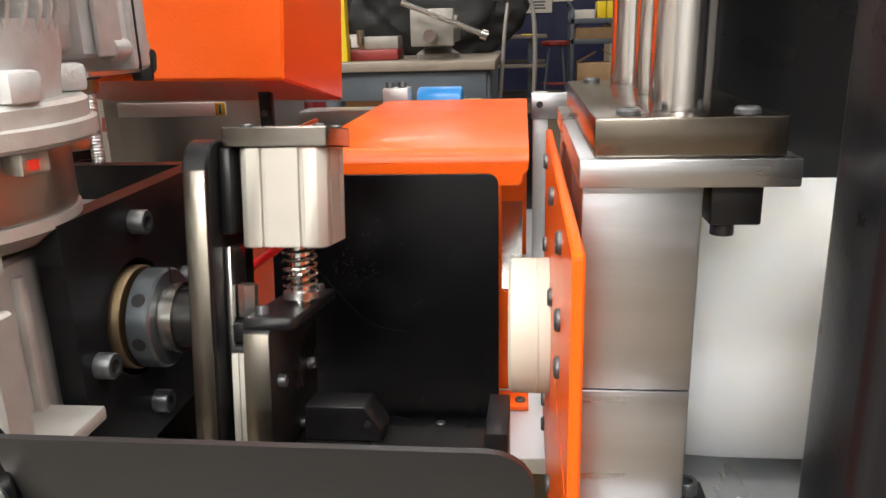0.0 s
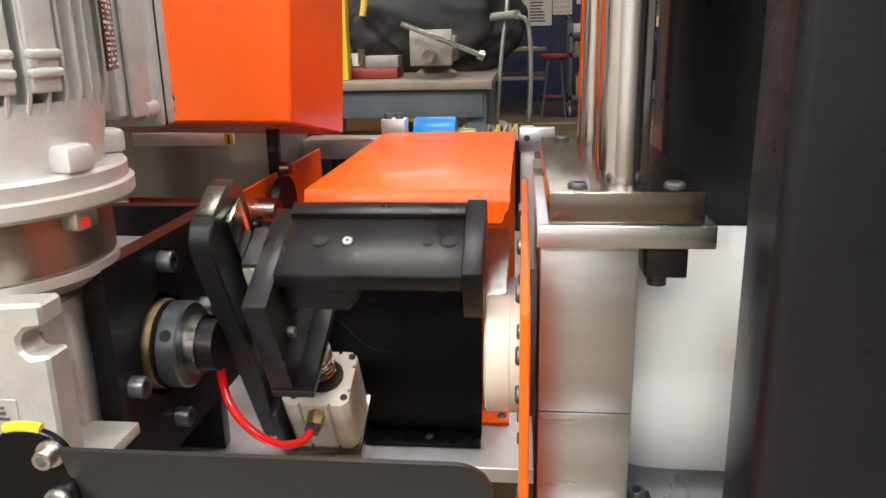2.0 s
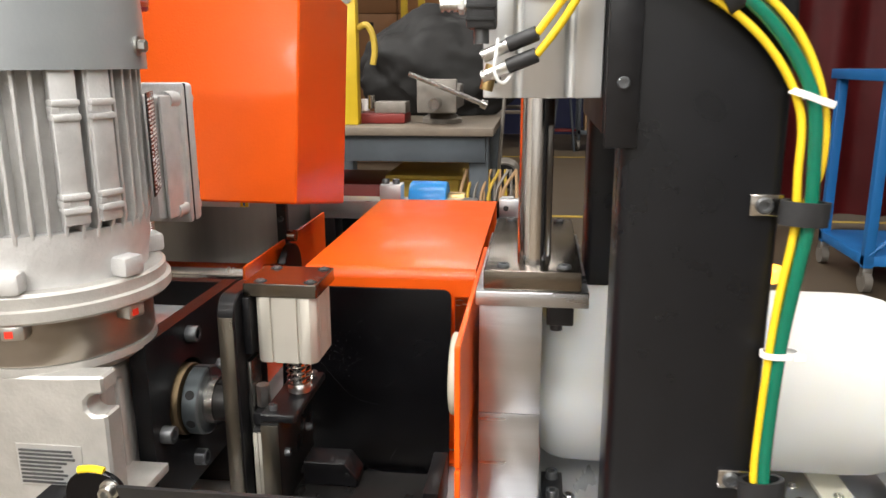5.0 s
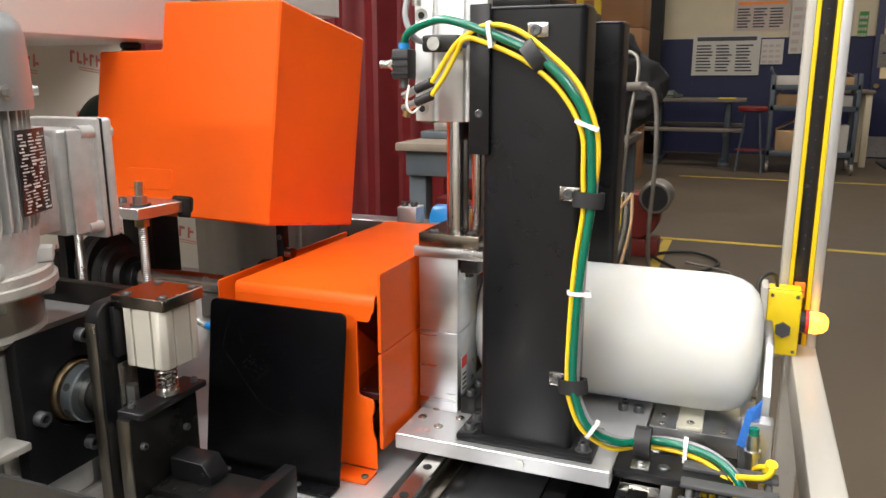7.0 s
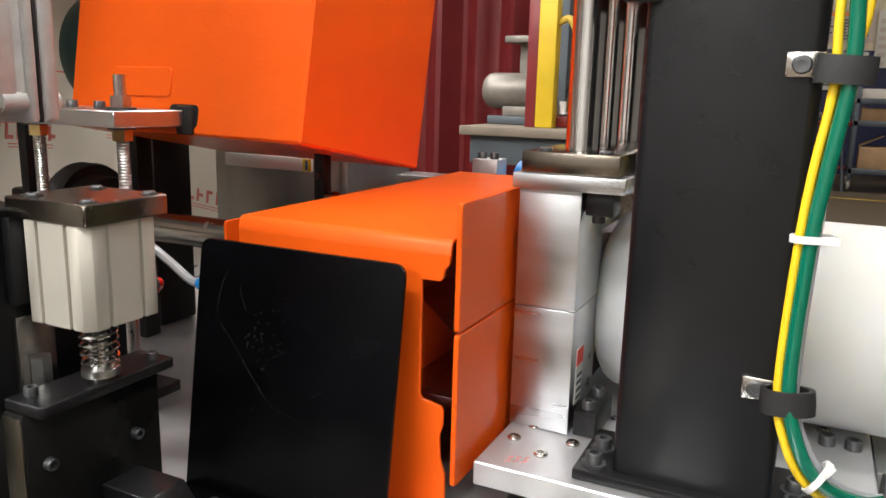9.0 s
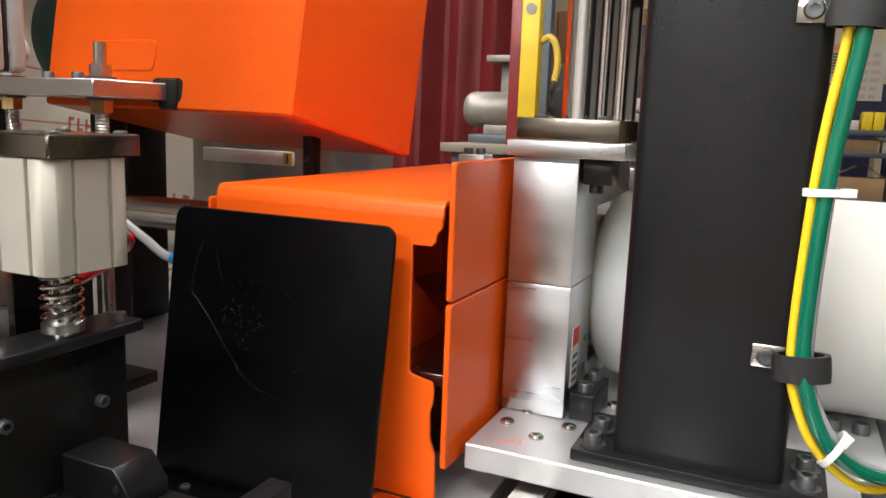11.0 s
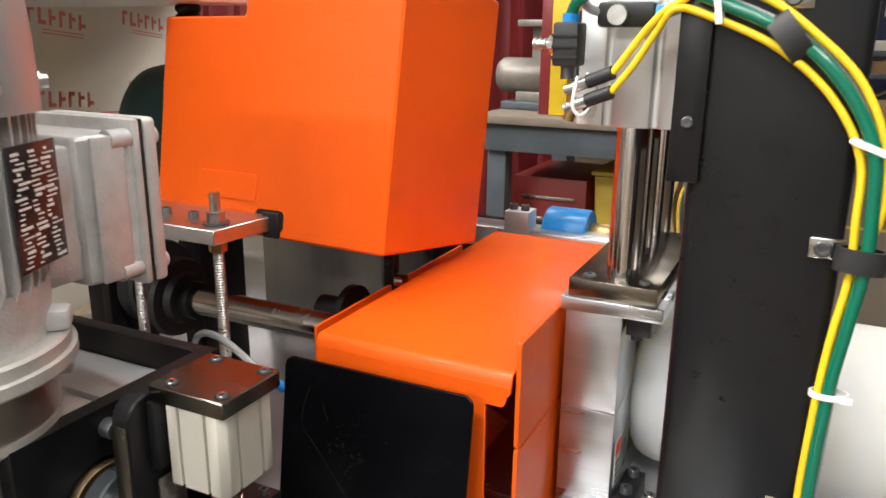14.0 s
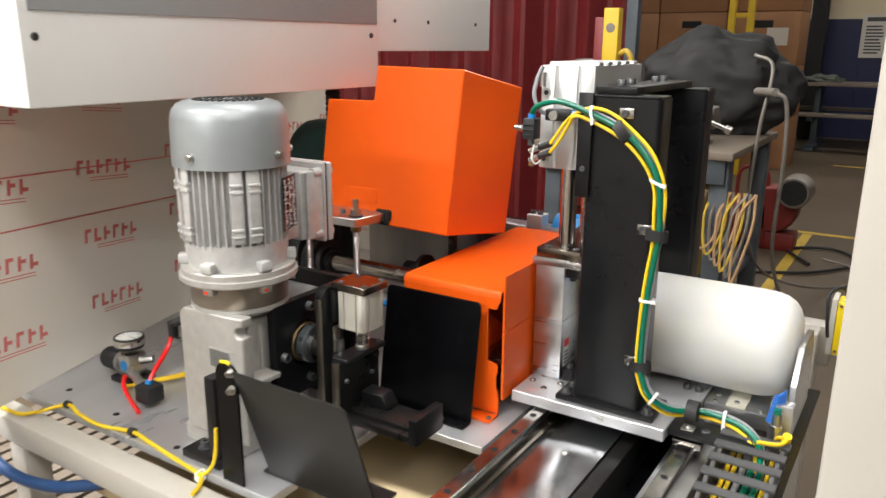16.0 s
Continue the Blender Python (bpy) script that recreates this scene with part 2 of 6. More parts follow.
def bevelled(bm, geom_edges, r, seg=2):
    if r > 0:
        bmesh.ops.bevel(bm, geom=geom_edges, offset=r, segments=seg, profile=0.5, affect="EDGES", clamp_overlap=True)


def box(x0, x1, y0, y1, z0, z1, r=0.0006, seg=2, bm=None):
    """A bevelled block, alone or added to bm."""
    b = bmesh.new()
    bmesh.ops.create_cube(b, size=1)
    bmesh.ops.scale(b, verts=b.verts, vec=(x1 - x0, y1 - y0, z1 - z0))
    bmesh.ops.translate(b, verts=b.verts, vec=((x0 + x1) / 2, (y0 + y1) / 2, (z0 + z1) / 2))
    bevelled(b, b.edges[:], r, seg)
    return merge(bm, b)


def merge(bm, b):
    if bm is None:
        return b
    me = bpy.data.meshes.new("tmp")
    b.to_mesh(me)
    b.free()
    bm.from_mesh(me)
    bpy.data.meshes.remove(me)
    return bm


def rod(p0, p1, r, n=24, r2=None, bevel=0.0, bm=None):
    """A round bar from p0 to p1."""
    b = bmesh.new()
    p0, p1 = Vector(p0), Vector(p1)
    d = p1 - p0
    bmesh.ops.create_cone(b, cap_ends=True, segments=n, radius1=r, radius2=r if r2 is None else r2, depth=d.length)
    if bevel:
        bevelled(b, [e for e in b.edges if abs(e.verts[0].co.z - e.verts[1].co.z) < 1e-7], bevel, 2)
    m = Matrix.Translation((p0 + p1) / 2) @ d.to_track_quat("Z", "Y").to_matrix().to_4x4()
    bmesh.ops.transform(b, matrix=m, verts=b.verts)
    return merge(bm, b)


def lathe(profile, axis_point, axis="z", n=48, bm=None):
    """Turned form: profile of (radius, height) along the axis through axis_point."""
    b = bmesh.new()
    rings = []
    for r, h in profile:
        ring = []
        for i in range(n):
            a = 2 * math.pi * i / n
            u, v = r * math.cos(a), r * math.sin(a)
            co = {"z": (u, v, h), "x": (h, u, v), "y": (u, h, v)}[axis]
            ring.append(b.verts.new(co))
        rings.append(ring)
    for a, c in zip(rings, rings[1:]):
        for i in range(n):
            b.faces.new((a[i], a[(i + 1) % n], c[(i + 1) % n], c[i]))
    b.faces.new(rings[0])
    b.faces.new(rings[-1])
    bmesh.ops.remove_doubles(b, verts=b.verts, dist=1e-6)
    bmesh.ops.translate(b, verts=b.verts, vec=axis_point)
    return merge(bm, b)


def prism(points, axis, a, c, r=0.0006, bm=None):
    """A flat outline (two coordinates a point) drawn out along an axis from a to c."""
    b = bmesh.new()
    put = {"x": lambda u, v, w: (w, u, v), "y": lambda u, v, w: (u, w, v), "z": lambda u, v, w: (u, v, w)}[axis]
    low = [b.verts.new(put(u, v, a)) for u, v in points]
    top = [b.verts.new(put(u, v, c)) for u, v in points]
    b.faces.new(low)
    b.faces.new(top)
    n = len(points)
    for i in range(n):
        b.faces.new((low[i], low[(i + 1) % n], top[(i + 1) % n], top[i]))
    bmesh.ops.recalc_face_normals(b, faces=b.faces)
    bevelled(b, b.edges[:], r, 1)
    return merge(bm, b)


def rounded(x0, x1, z0, z1, r, n=5, corners="all"):
    """A rectangle's outline with round corners."""
    pts = []
    for cx, cz, a0, key in ((x1 - r, z1 - r, 0, "tr"), (x0 + r, z1 - r, 90, "tl"), (x0 + r, z0 + r, 180, "bl"), (x1 - r, z0 + r, 270, "br")):
        if corners == "all" or key in corners:
            pts += [(cx + r * math.cos(radians(a0 + 90 * i / n)), cz + r * math.sin(radians(a0 + 90 * i / n))) for i in range(n + 1)]
        else:
            pts.append({"tr": (x1, z1), "tl": (x0, z1), "bl": (x0, z0), "br": (x1, z0)}[key])
    return pts


def smooth_line(points, steps=8):
    """Points of a Catmull-Rom line through the given ones."""
    p = [Vector(q) for q in points]
    p = [2 * p[0] - p[1]] + p + [2 * p[-1] - p[-2]]
    out = []
    for i in range(1, len(p) - 2):
        a, b, c, d = p[i - 1 : i + 3]
        for k in range(steps):
            t = k / steps
            out.append(0.5 * (2 * b + (c - a) * t + (2 * a - 5 * b + 4 * c - d) * t * t + (3 * b - a - 3 * c + d) * t ** 3))
    return out + [p[-2]]


def hose(points, r, n=10, steps=8, bm=None):
    """A tube along a smooth line."""
    line = smooth_line(points, steps)
    b = bmesh.new()
    rings = []
    up = Vector((0, 0, 1))
    side = None
    for i, p in enumerate(line):
        d = (line[min(i + 1, len(line) - 1)] - line[max(i - 1, 0)]).normalized()
        if side is None:
            side = d.cross(up if abs(d.z) < 0.9 else Vector((1, 0, 0))).normalized()
        side = (side - d * side.dot(d)).normalized()
        other = d.cross(side)
        rings.append([b.verts.new(p + r * (math.cos(2 * math.pi * k / n) * side + math.sin(2 * math.pi * k / n) * other)) for k in range(n)])
    for a, c in zip(rings, rings[1:]):
        for k in range(n):
            b.faces.new((a[k], a[(k + 1) % n], c[(k + 1) % n], c[k]))
    b.faces.new(rings[0])
    b.faces.new(rings[-1])
    return merge(bm, b)


AXIS = {"+x": (0, 90, 0), "-x": (0, -90, 0), "+y": (-90, 0, 0), "-y": (90, 0, 0), "+z": (0, 0, 0), "-z": (180, 0, 0)}
SHARED = {}


def shared_mesh(key, build, material):
    if key not in SHARED:
        bm = build()
        SHARED[key] = finish(bm, key, material, Vector((0, 0, 0)), True)
    return SHARED[key]


def cap_screw_mesh(r):
    def build():
        n = 20
        b = lathe([(r * 0.55, r * 0.25), (r * 0.55, r * 1.3), (r * 0.92, r * 1.3), (r, r * 1.18), (r, 0.0)], (0, 0, 0), n=n)
        return b
    return build


def socket_mesh(r):
    def build():
        return lathe([(r * 0.52, 0), (r * 0.52, r * 0.3)], (0, 0, 0), n=6)
    return build


def bolt(place, way, r, parent, material=None, mark=0.0, flat=False):
    """A socket-head screw standing on a surface at place; mark: angle of a red torque mark, 0 for none."""
    m = material or BOLT
    key = f"screw_{'flat' if flat else 'cap'}_{r:.4f}_{m.name}"
    if flat:
        me = shared_mesh(key, lambda: lathe([(r * 0.5, r * 0.15), (r * 0.5, r * 0.5), (r * 0.8, r * 0.5), (r, r * 0.3), (r, 0)], (0, 0, 0), n=18), m)
    else:
        me = shared_mesh(key, cap_screw_mesh(r), m)
    ob = new("screw", me)
    ob.parent = parent
    ob.matrix_local = pose(*(Vector(place) - BASE[parent.name]), *AXIS[way])
    BASE[ob.name] = Vector(place)
    if mark:
        k = shared_mesh(f"mark_{r:.4f}", lambda: box(-r * 0.22, r * 0.22, r * 0.55, r * 1.45, 0.0002, r * 0.16, 0), REDPAINT)
        o = new("torque_mark", k)
        o.parent = parent
        o.matrix_local = ob.matrix_local @ pose(0, 0, 0, 0, 0, mark)
    return ob


def hole_disc(place, way, r, parent, material=None, name="screw_hole"):
    me = shared_mesh(f"hole_{r:.4f}_{(material or HOLE).name}", lambda: lathe([(r * 0.6, 0.0007), (r, 0.0007), (r, -0.001)], (0, 0, 0), n=18), material or HOLE)
    ob = new(name, me)
    ob.parent = parent
    ob.matrix_local = pose(*(Vector(place) - BASE[parent.name]), *AXIS[way])
    return ob


def bars(parent, x0, x1, z0, z1, y, rows, material, rng):
    """Rows of print that cannot be read, each a plain bar."""
    h = (z1 - z0) / rows
    for r in range(rows):
        part("print_line", box(x0, x0 + (x1 - x0) * rng.uniform(0.7, 1.0), y - 0.0008, y, z0 + h * r, z0 + h * (r + 0.5), 0), material, parent, smooth=False)

# ---------------------------------------------------------------- setting
def setting(name, bm, material, label, category):
    return single(name, bm, material, (0, 0, 0), label, category, kind="structure", smooth=False)


setting("floor", box(-9, 9, -7, 13.2, FLOOR - 0.2, FLOOR, 0), CONCRETE, "worn brown concrete workshop floor", "floor")
setting("wall_south", box(-9, 9, -7.2, -7, FLOOR, 5.2, 0), WALLGREY, "plain grey workshop wall", "wall")
setting("wall_west", box(-9.2, -9, -7, 13.2, FLOOR, 5.2, 0), WALLGREY, "plain grey workshop wall", "wall")
setting("wall_east", box(9, 9.2, -7, 13.2, FLOOR, 5.2, 0), WALLGREY, "plain grey workshop wall", "wall")
setting("ceiling", box(-9, 9, -7, 13.2, 5.2, 5.4, 0), CEIL, "high grey steel workshop ceiling", "ceiling")

# Each added lamp gets an unseen fixture: housing, glowing diffuser and cord.
for lx, ly, lz, lw, ld, watts in ADDED_LAMPS:
    fix = thing("ceiling_light", (lx, ly, lz), "long white strip light added out of view under the ceiling", "ceiling light", "strip lights")
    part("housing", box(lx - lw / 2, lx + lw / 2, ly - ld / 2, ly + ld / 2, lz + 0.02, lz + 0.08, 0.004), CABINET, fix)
    part("diffuser", box(lx - lw / 2 + 0.02, lx + lw / 2 - 0.02, ly - ld / 2 + 0.02, ly + ld / 2 - 0.02, lz + 0.004, lz + 0.018, 0.002), ADDEDTUBE, fix)
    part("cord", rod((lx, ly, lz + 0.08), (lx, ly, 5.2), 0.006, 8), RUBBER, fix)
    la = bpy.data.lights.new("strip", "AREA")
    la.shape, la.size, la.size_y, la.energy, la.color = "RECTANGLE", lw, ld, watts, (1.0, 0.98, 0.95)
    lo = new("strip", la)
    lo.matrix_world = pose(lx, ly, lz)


# ---------------------------------------------------------------- machine bed
frame_thing = thing("machine_frame", (-0.3, 0.15, FLOOR), "cream-white painted welded square-tube machine frame", "machine frame")
TUBE = 0.0045
for nm, b in (
    ("front_rail", box(-1.1, 0.06, 0.153, 0.195, 0.720, 0.762, TUBE)),
    ("side_rail", box(0.476, 0.516, 0.207, 1.36, 0.700, 0.762, TUBE)),
    ("post", box(0.5055, 0.595, 0.125, 0.205, FLOOR, 2.3, TUBE)),
    ("rear_post", box(0.476, 0.516, 1.31, 1.36, FLOOR, 0.700, TUBE)),
    ("cross_rail", box(0.42, 0.476, 1.31, 1.36, 0.70, 0.762, TUBE)),
    ("leg", box(-0.62, -0.578, 0.153, 0.195, FLOOR, 0.720, TUBE)),
    ("leg", box(-0.02, 0.022, 0.153, 0.195, FLOOR, 0.720, TUBE)),
    ("rear_leg", box(-0.62, -0.56, 1.25, 1.31, FLOOR, 0.762, TUBE)),
    ("rear_leg", box(0.34, 0.40, 1.25, 1.31, FLOOR, 0.762, TUBE)),
    ("rear_rail", box(-1.0, 0.42, 1.31, 1.36, 0.672, 0.762, TUBE)),
):
    part(nm, b, WHITEPAINT, frame_thing)

table = single("table_plate", prism([(-0.72, 0.205), (-0.10, 0.205), (-0.10, 0.462), (0.062, 0.462), (0.062, 1.31), (-0.88, 1.31)], "z", 0.762, 0.775, 0.0008),
               ALUPLATE, (-0.3, 0.6, 0.762), "scratched bare aluminium machine table plate on the frame", "table plate")
for x, y in ((-0.46, 0.24), (-0.376, 0.212), (-0.53, 0.36), (-0.5, 0.33), (-0.60, 0.25), (-0.3, 0.225), (-0.64, 0.5), (-0.44, 0.6)):
    hole_disc((x, y, 0.775), "+z", 0.005, table)

tray = thing("collecting_tray", (0.1, 0.6, 0.655), "beige board tray under the machine slides", "tray")
part("bottom", box(-0.50, 0.40, 0.21, 1.2, 0.655, 0.672, 0.003), BOARD, tray)
part("rim", box(-0.50, 0.40, 0.20, 0.2098, 0.655, 0.698, 0.002), BOARD, tray)
part("gusset", prism([(0.330, 0.760), (0.462, 0.760), (0.462, 0.676), (0.430, 0.676)], "x", 0.0560, 0.0620, 0.0006), BLACKSHEET, tray, "black sheet-metal gusset")
bed = thing("slide_bed", (0.19, 0.6, 0.70), "dark steel slide bed with two linear rails", "slide bed")
part("rail_base", box(0.0735, 0.115, 0.18, 1.28, 0.70, 0.774, 0.001), DARKSTEEL, bed)
part("cover_plate", box(0.116, 0.212, 0.18, 1.28, 0.765, 0.772, 0.0006), COVERALU, bed, "polished aluminium cover plate")
part("side_beam", box(0.213, 0.236, 0.18, 1.28, 0.70, 0.768, 0.001), BLACKBAR, bed)
part("rear_beam", box(0.285, 0.34, 0.18, 1.28, 0.70, 0.774, 0.001), ALU, bed)
part("pan", box(0.236, 0.285, 0.18, 1.28, 0.705, 0.715, 0.0005), BLACKSHEET, bed)
part("chain_tray", box(0.345, 0.43, 0.15, 1.1, 0.70, 0.706, 0.0005), BLACKSHEET, bed)
for x in (0.0835, 0.300):
    r = part("linear_rail", prism([(x, 0.775), (x + 0.02, 0.775), (x + 0.02, 0.781), (x + 0.0175, 0.784), (x + 0.0175, 0.787), (x + 0.02, 0.789), (x + 0.02, 0.793),
                                   (x, 0.793), (x, 0.789), (x + 0.0025, 0.787), (x + 0.0025, 0.784), (x, 0.781)], "y", 0.18, 1.28, 0.0003), STEEL, bed, "ground steel linear rail")
    for i in range(18):
        hole_disc((x + 0.01, 0.20 + 0.06 * i, 0.793), "+z", 0.0048, r, name="counterbore")
for y in (0.30, 0.52, 0.75):
    bolt((0.165, y, 0.772), "+z", 0.0045, bed, ZINC, flat=True)

# ---------------------------------------------------------------- front chute shield
shield = thing("chute_shield", (-0.06, 0.21, 0.775), "matt dark grey bent sheet-metal chute shield bolted to a black bracket", "shield")
b = bmesh.new()
outline = rounded(-0.146, 0.034, 0.0, 0.158, 0.014, 5, "tr")
low = []
top = []
for x, h in outline:
    y = 0.2 + (0.158 - h) * 0.29
    low.append(b.verts.new((x + (0.158 - h) * 0.05, y, 0.780 + h)))
    top.append(b.verts.new((x + (0.158 - h) * 0.05, y + 0.003, 0.780 + h)))
b.faces.new(low)
b.faces.new(top)
for i in range(len(low)):
    b.faces.new((low[i], low[(i + 1) % len(low)], top[(i + 1) % len(low)], top[i]))
part("panel", b, GREYSHEET, shield)
part("ear", prism(rounded(-0.1815, -0.1435, 0.776, 0.9440, 0.016, 6, "tl tr"), "y", 0.2045, 0.2085, 0.0006), BLACKSHEET, shield)
part("foot", box(-0.15, 0.03, 0.246, 0.30, 0.7755, 0.7795, 0.0006), GREYSHEET, shield)
part("edge_tab", hose([(-0.172, 0.2065, 0.9440), (-0.164, 0.2065, 0.9450), (-0.156, 0.2065, 0.9440)], 0.0024, 8), YELLOWBOX, shield, "yellow edge strip")
for z in (0.934, 0.911):
    part("washer", rod((-0.152, 0.2045, z), (-0.152, 0.203, z), 0.0062, 20), ZINC, shield)
    bolt((-0.152, 0.203, z), "-y", 0.0044, shield, ZINC, 60)
stand = thing("shield_bracket", (-0.225, 0.26, 0.775), "black steel angle bracket bolted to the table plate", "bracket")
part("upright", box(-0.224, -0.206, 0.2195, 0.30, 0.787, 0.905, 0.001), BLACK, stand)
part("base", box(-0.275, -0.2, 0.215, 0.305, 0.7755, 0.787, 0.0012), BLACK, stand)
for p in ((-0.25, 0.235, 0.787), (-0.25, 0.285, 0.787)):
    part("washer", rod(p, Vector(p) + Vector((0, 0, 0.0015)), 0.010, 20), BOLT, stand)
    bolt(Vector(p) + Vector((0, 0, 0.0015)), "+z", 0.0065, stand)

# ---------------------------------------------------------------- gear motor and its mounting box
CX, CY = -0.2505, 0.3165
gm = thing("gear_motor", (CX, CY, 0.775), "upright grey electric gear motor with cast cooling fins", "gear motor")
COWL = [(0.0001, 1.2585), (0.030, 1.2585), (0.056, 1.2572), (0.066, 1.2535), (0.0725, 1.2460), (0.0755, 1.2350), (0.0768, 1.212), (0.0772, 1.174), (0.0748, 1.174), (0.0748, 1.185)]
part("fan_cowl", lathe(COWL, (CX, CY, 0), n=64), FANGREY, gm, "grey painted fan cowl")
b = None
for ring, r in enumerate((0.012, 0.020, 0.028, 0.036, 0.044)):
    for i in range(int(8 + ring * 6)):
        a = 2 * math.pi * i / int(8 + ring * 6)
        b = rod((CX + r * math.cos(a), CY + r * math.sin(a), 1.2575), (CX + r * math.cos(a), CY + r * math.sin(a), 1.2592), 0.0026, 8, bm=b)
part("vent_grid", b, HOLE, gm)
part("stator", lathe([(0.0605, 1.072), (0.0605, 1.182), (0.05, 1.182)], (CX, CY, 0), n=48), CAST, gm)
for i in range(44):
    a = 360 / 44 * i + 4
    rr = 0.0725 if i % 11 not in (3, 4, 5) else 0.0715
    b = prism([(0.058, 1.070), (rr - 0.004, 1.066), (rr, 1.078), (rr, 1.178), (0.058, 1.178)], "y", -0.0011, 0.0011, 0.0004)
    bmesh.ops.transform(b, matrix=pose(CX, CY, 0, 0, 0, a), verts=b.verts)
    part("cooling_fin", b, CAST, gm)
for a in (-22, -40, -98, -116, 160):
    for z in (1.092, 1.150):
        b = box(0.064, 0.0765, -0.0085, 0.0085, z - 0.0065, z - 0.0022, 0.0012)
        box(0.064, 0.0765, -0.0085, 0.0085, z + 0.0022, z + 0.0065, 0.0012, bm=b)
        box(0.064, 0.0755, -0.0085, -0.0040, z - 0.0022, z + 0.0022, 0.0006, bm=b)
        bmesh.ops.transform(b, matrix=pose(CX, CY, 0, 0, 0, a), verts=b.verts)
        part("foot_lug", b, CAST, gm)
    b = box(0.0700, 0.0742, -0.0080, 0.0080, 1.078, 1.176, 0.0015)
    bmesh.ops.transform(b, matrix=pose(CX, CY, 0, 0, 0, a), verts=b.verts)
    part("lug_rail", b, CAST, gm)
part("end_shield", lathe([(0.03, 1.0375), (0.066, 1.0375), (0.0665, 1.046), (0.069, 1.058), (0.069, 1.073), (0.03, 1.074)], (CX, CY, 0), n=56), CAST, gm)
b = lathe([(0.03, 1.0185), (0.0785, 1.0185), (0.0805, 1.0205), (0.0805, 1.0275), (0.0775, 1.0285), (0.0775, 1.036), (0.0755, 1.038), (0.03, 1.038)], (CX, CY, 0), n=64)
part("flange", b, CASTGEAR, gm)
for a in (-15, -75, -135, 45, 105, 165):
    b = box(0.064, 0.079, -0.009, 0.009, 1.038, 1.052, 0.003)
    bmesh.ops.transform(b, matrix=pose(CX, CY, 0, 0, 0, a), verts=b.verts)
    part("flange_boss", b, CAST, gm)
    b = box(0.062, 0.0765, -0.0075, 0.0075, 1.008, 1.0185, 0.002)
    bmesh.ops.transform(b, matrix=pose(CX, CY, 0, 0, 0, a), verts=b.verts)
    part("flange_nut", b, ZINC, gm)
part("neck", lathe([(0.03, 0.986), (0.0655, 0.986), (0.0662, 0.988), (0.0662, 1.016), (0.0640, 1.019), (0.03, 1.019)], (CX, CY, 0), n=56), GEARSTEEL, gm, "brown turned steel neck")
part("neck_ring", lathe([(0.03, 0.972), (0.0560, 0.972), (0.0640, 0.978), (0.0672, 0.980), (0.0672, 0.9855), (0.03, 0.9858)], (CX, CY, 0), n=56), CASTGEAR, gm)
for a in (-15, -75, -135):
    b = box(0.0765, 0.0770, -0.0045, 0.0005, 1.0105, 1.0150, 0)
    bmesh.ops.transform(b, matrix=pose(CX, CY, 0, 0, 0, a), verts=b.verts)
    part("torque_mark", b, REDPAINT, gm)
b = prism(rounded(-0.305, -0.201, 0.258, 0.40, 0.012, 4), "z", 0.80, 0.968, 0.003)
cover_edge = [(-0.302, 0.972), (-0.292, 0.980), (-0.210, 0.982), (-0.1785, 0.984), (-0.1785, 0.972), (-0.188, 0.9705), (-0.1925, 0.966), (-0.1925, 0.960), (-0.188, 0.956), (-0.1785, 0.9575), (-0.1800, 0.80), (-0.302, 0.80)]
part("front_cover", prism(cover_edge, "y", 0.2500, 0.2680, 0.0018), CASTGEAR, gm, "cast front cover with a hooked corner")
for y in (0.275, 0.298):
    part("housing_rib", box(-0.2015, -0.197, y, y + 0.006, 0.82, 0.96, 0.001), CASTGEAR, gm)
part("housing_lug", box(-0.202, -0.170, 0.270, 0.306, 0.886, 0.893, 0.001), CASTGEAR, gm)
part("housing_foot", prism(rounded(-0.315, -0.198, 0.252, 0.405, 0.008, 3), "z", 0.776, 0.80, 0.002), CASTGEAR, gm)
part("housing_top", prism([(-0.29, 0.968), (-0.215, 0.968), (-0.222, 0.98), (-0.28, 0.98)], "y", 0.27, 0.37, 0.002), CASTGEAR, gm)
part("gear_housing", b, CASTGEAR, gm, "cast aluminium worm-gear housing")
lab = part("rating_plate", box(-0.245, -0.199, 0.2494, 0.2499, 0.904, 0.934, 0), ANOD, gm, smooth=False)
rng = random.Random(4)
bars(gm, -0.243, -0.203, 0.906, 0.932, 0.2494, 9, BOLT, rng)
tb = part("terminal_box", prism([(-0.290, 0.400), (-0.211, 0.400), (-0.2085, 0.404), (-0.2045, 0.436), (-0.2015, 0.4405), (-0.2990, 0.4405), (-0.2955, 0.436)], "z", 1.053, 1.153, 0.003), CAST, gm, "cast aluminium terminal box")
part("neck_block", box(-0.286, -0.2135, 0.360, 0.4005, 1.058, 1.148, 0.003), CAST, tb)
part("flange", box(-0.300, -0.2005, 0.4405, 0.4473, 1.044, 1.162, 0.003, 2), CAST, tb)
for z in (1.0575, 1.1485):
    part("corner_boss", rod((-0.2085, 0.424, z), (-0.2085, 0.4404, z), 0.0072, 16), CAST, tb)
    hole_disc((-0.2085, 0.424, z), "-y", 0.0028, tb)
for z in (1.0575, 1.1485):
    part("lid_boss", rod((-0.2085, 0.4495, z), (-0.2085, 0.4640, z), 0.0068, 16), CAST, tb)
    bolt((-0.2085, 0.4640, z), "+y", 0.0042, tb, ZINC, flat=True)
part("side_ridge", box(-0.2062, -0.2030, 0.408, 0.434, 1.0535, 1.1525, 0.0012), CAST, tb)
part("gasket", box(-0.2995, -0.2010, 0.4475, 0.4495, 1.0445, 1.1615, 0.0008), RUBBER, tb)
part("lid", box(-0.300, -0.2005, 0.450, 0.462, 1.044, 1.162, 0.004, 3), CAST, tb)
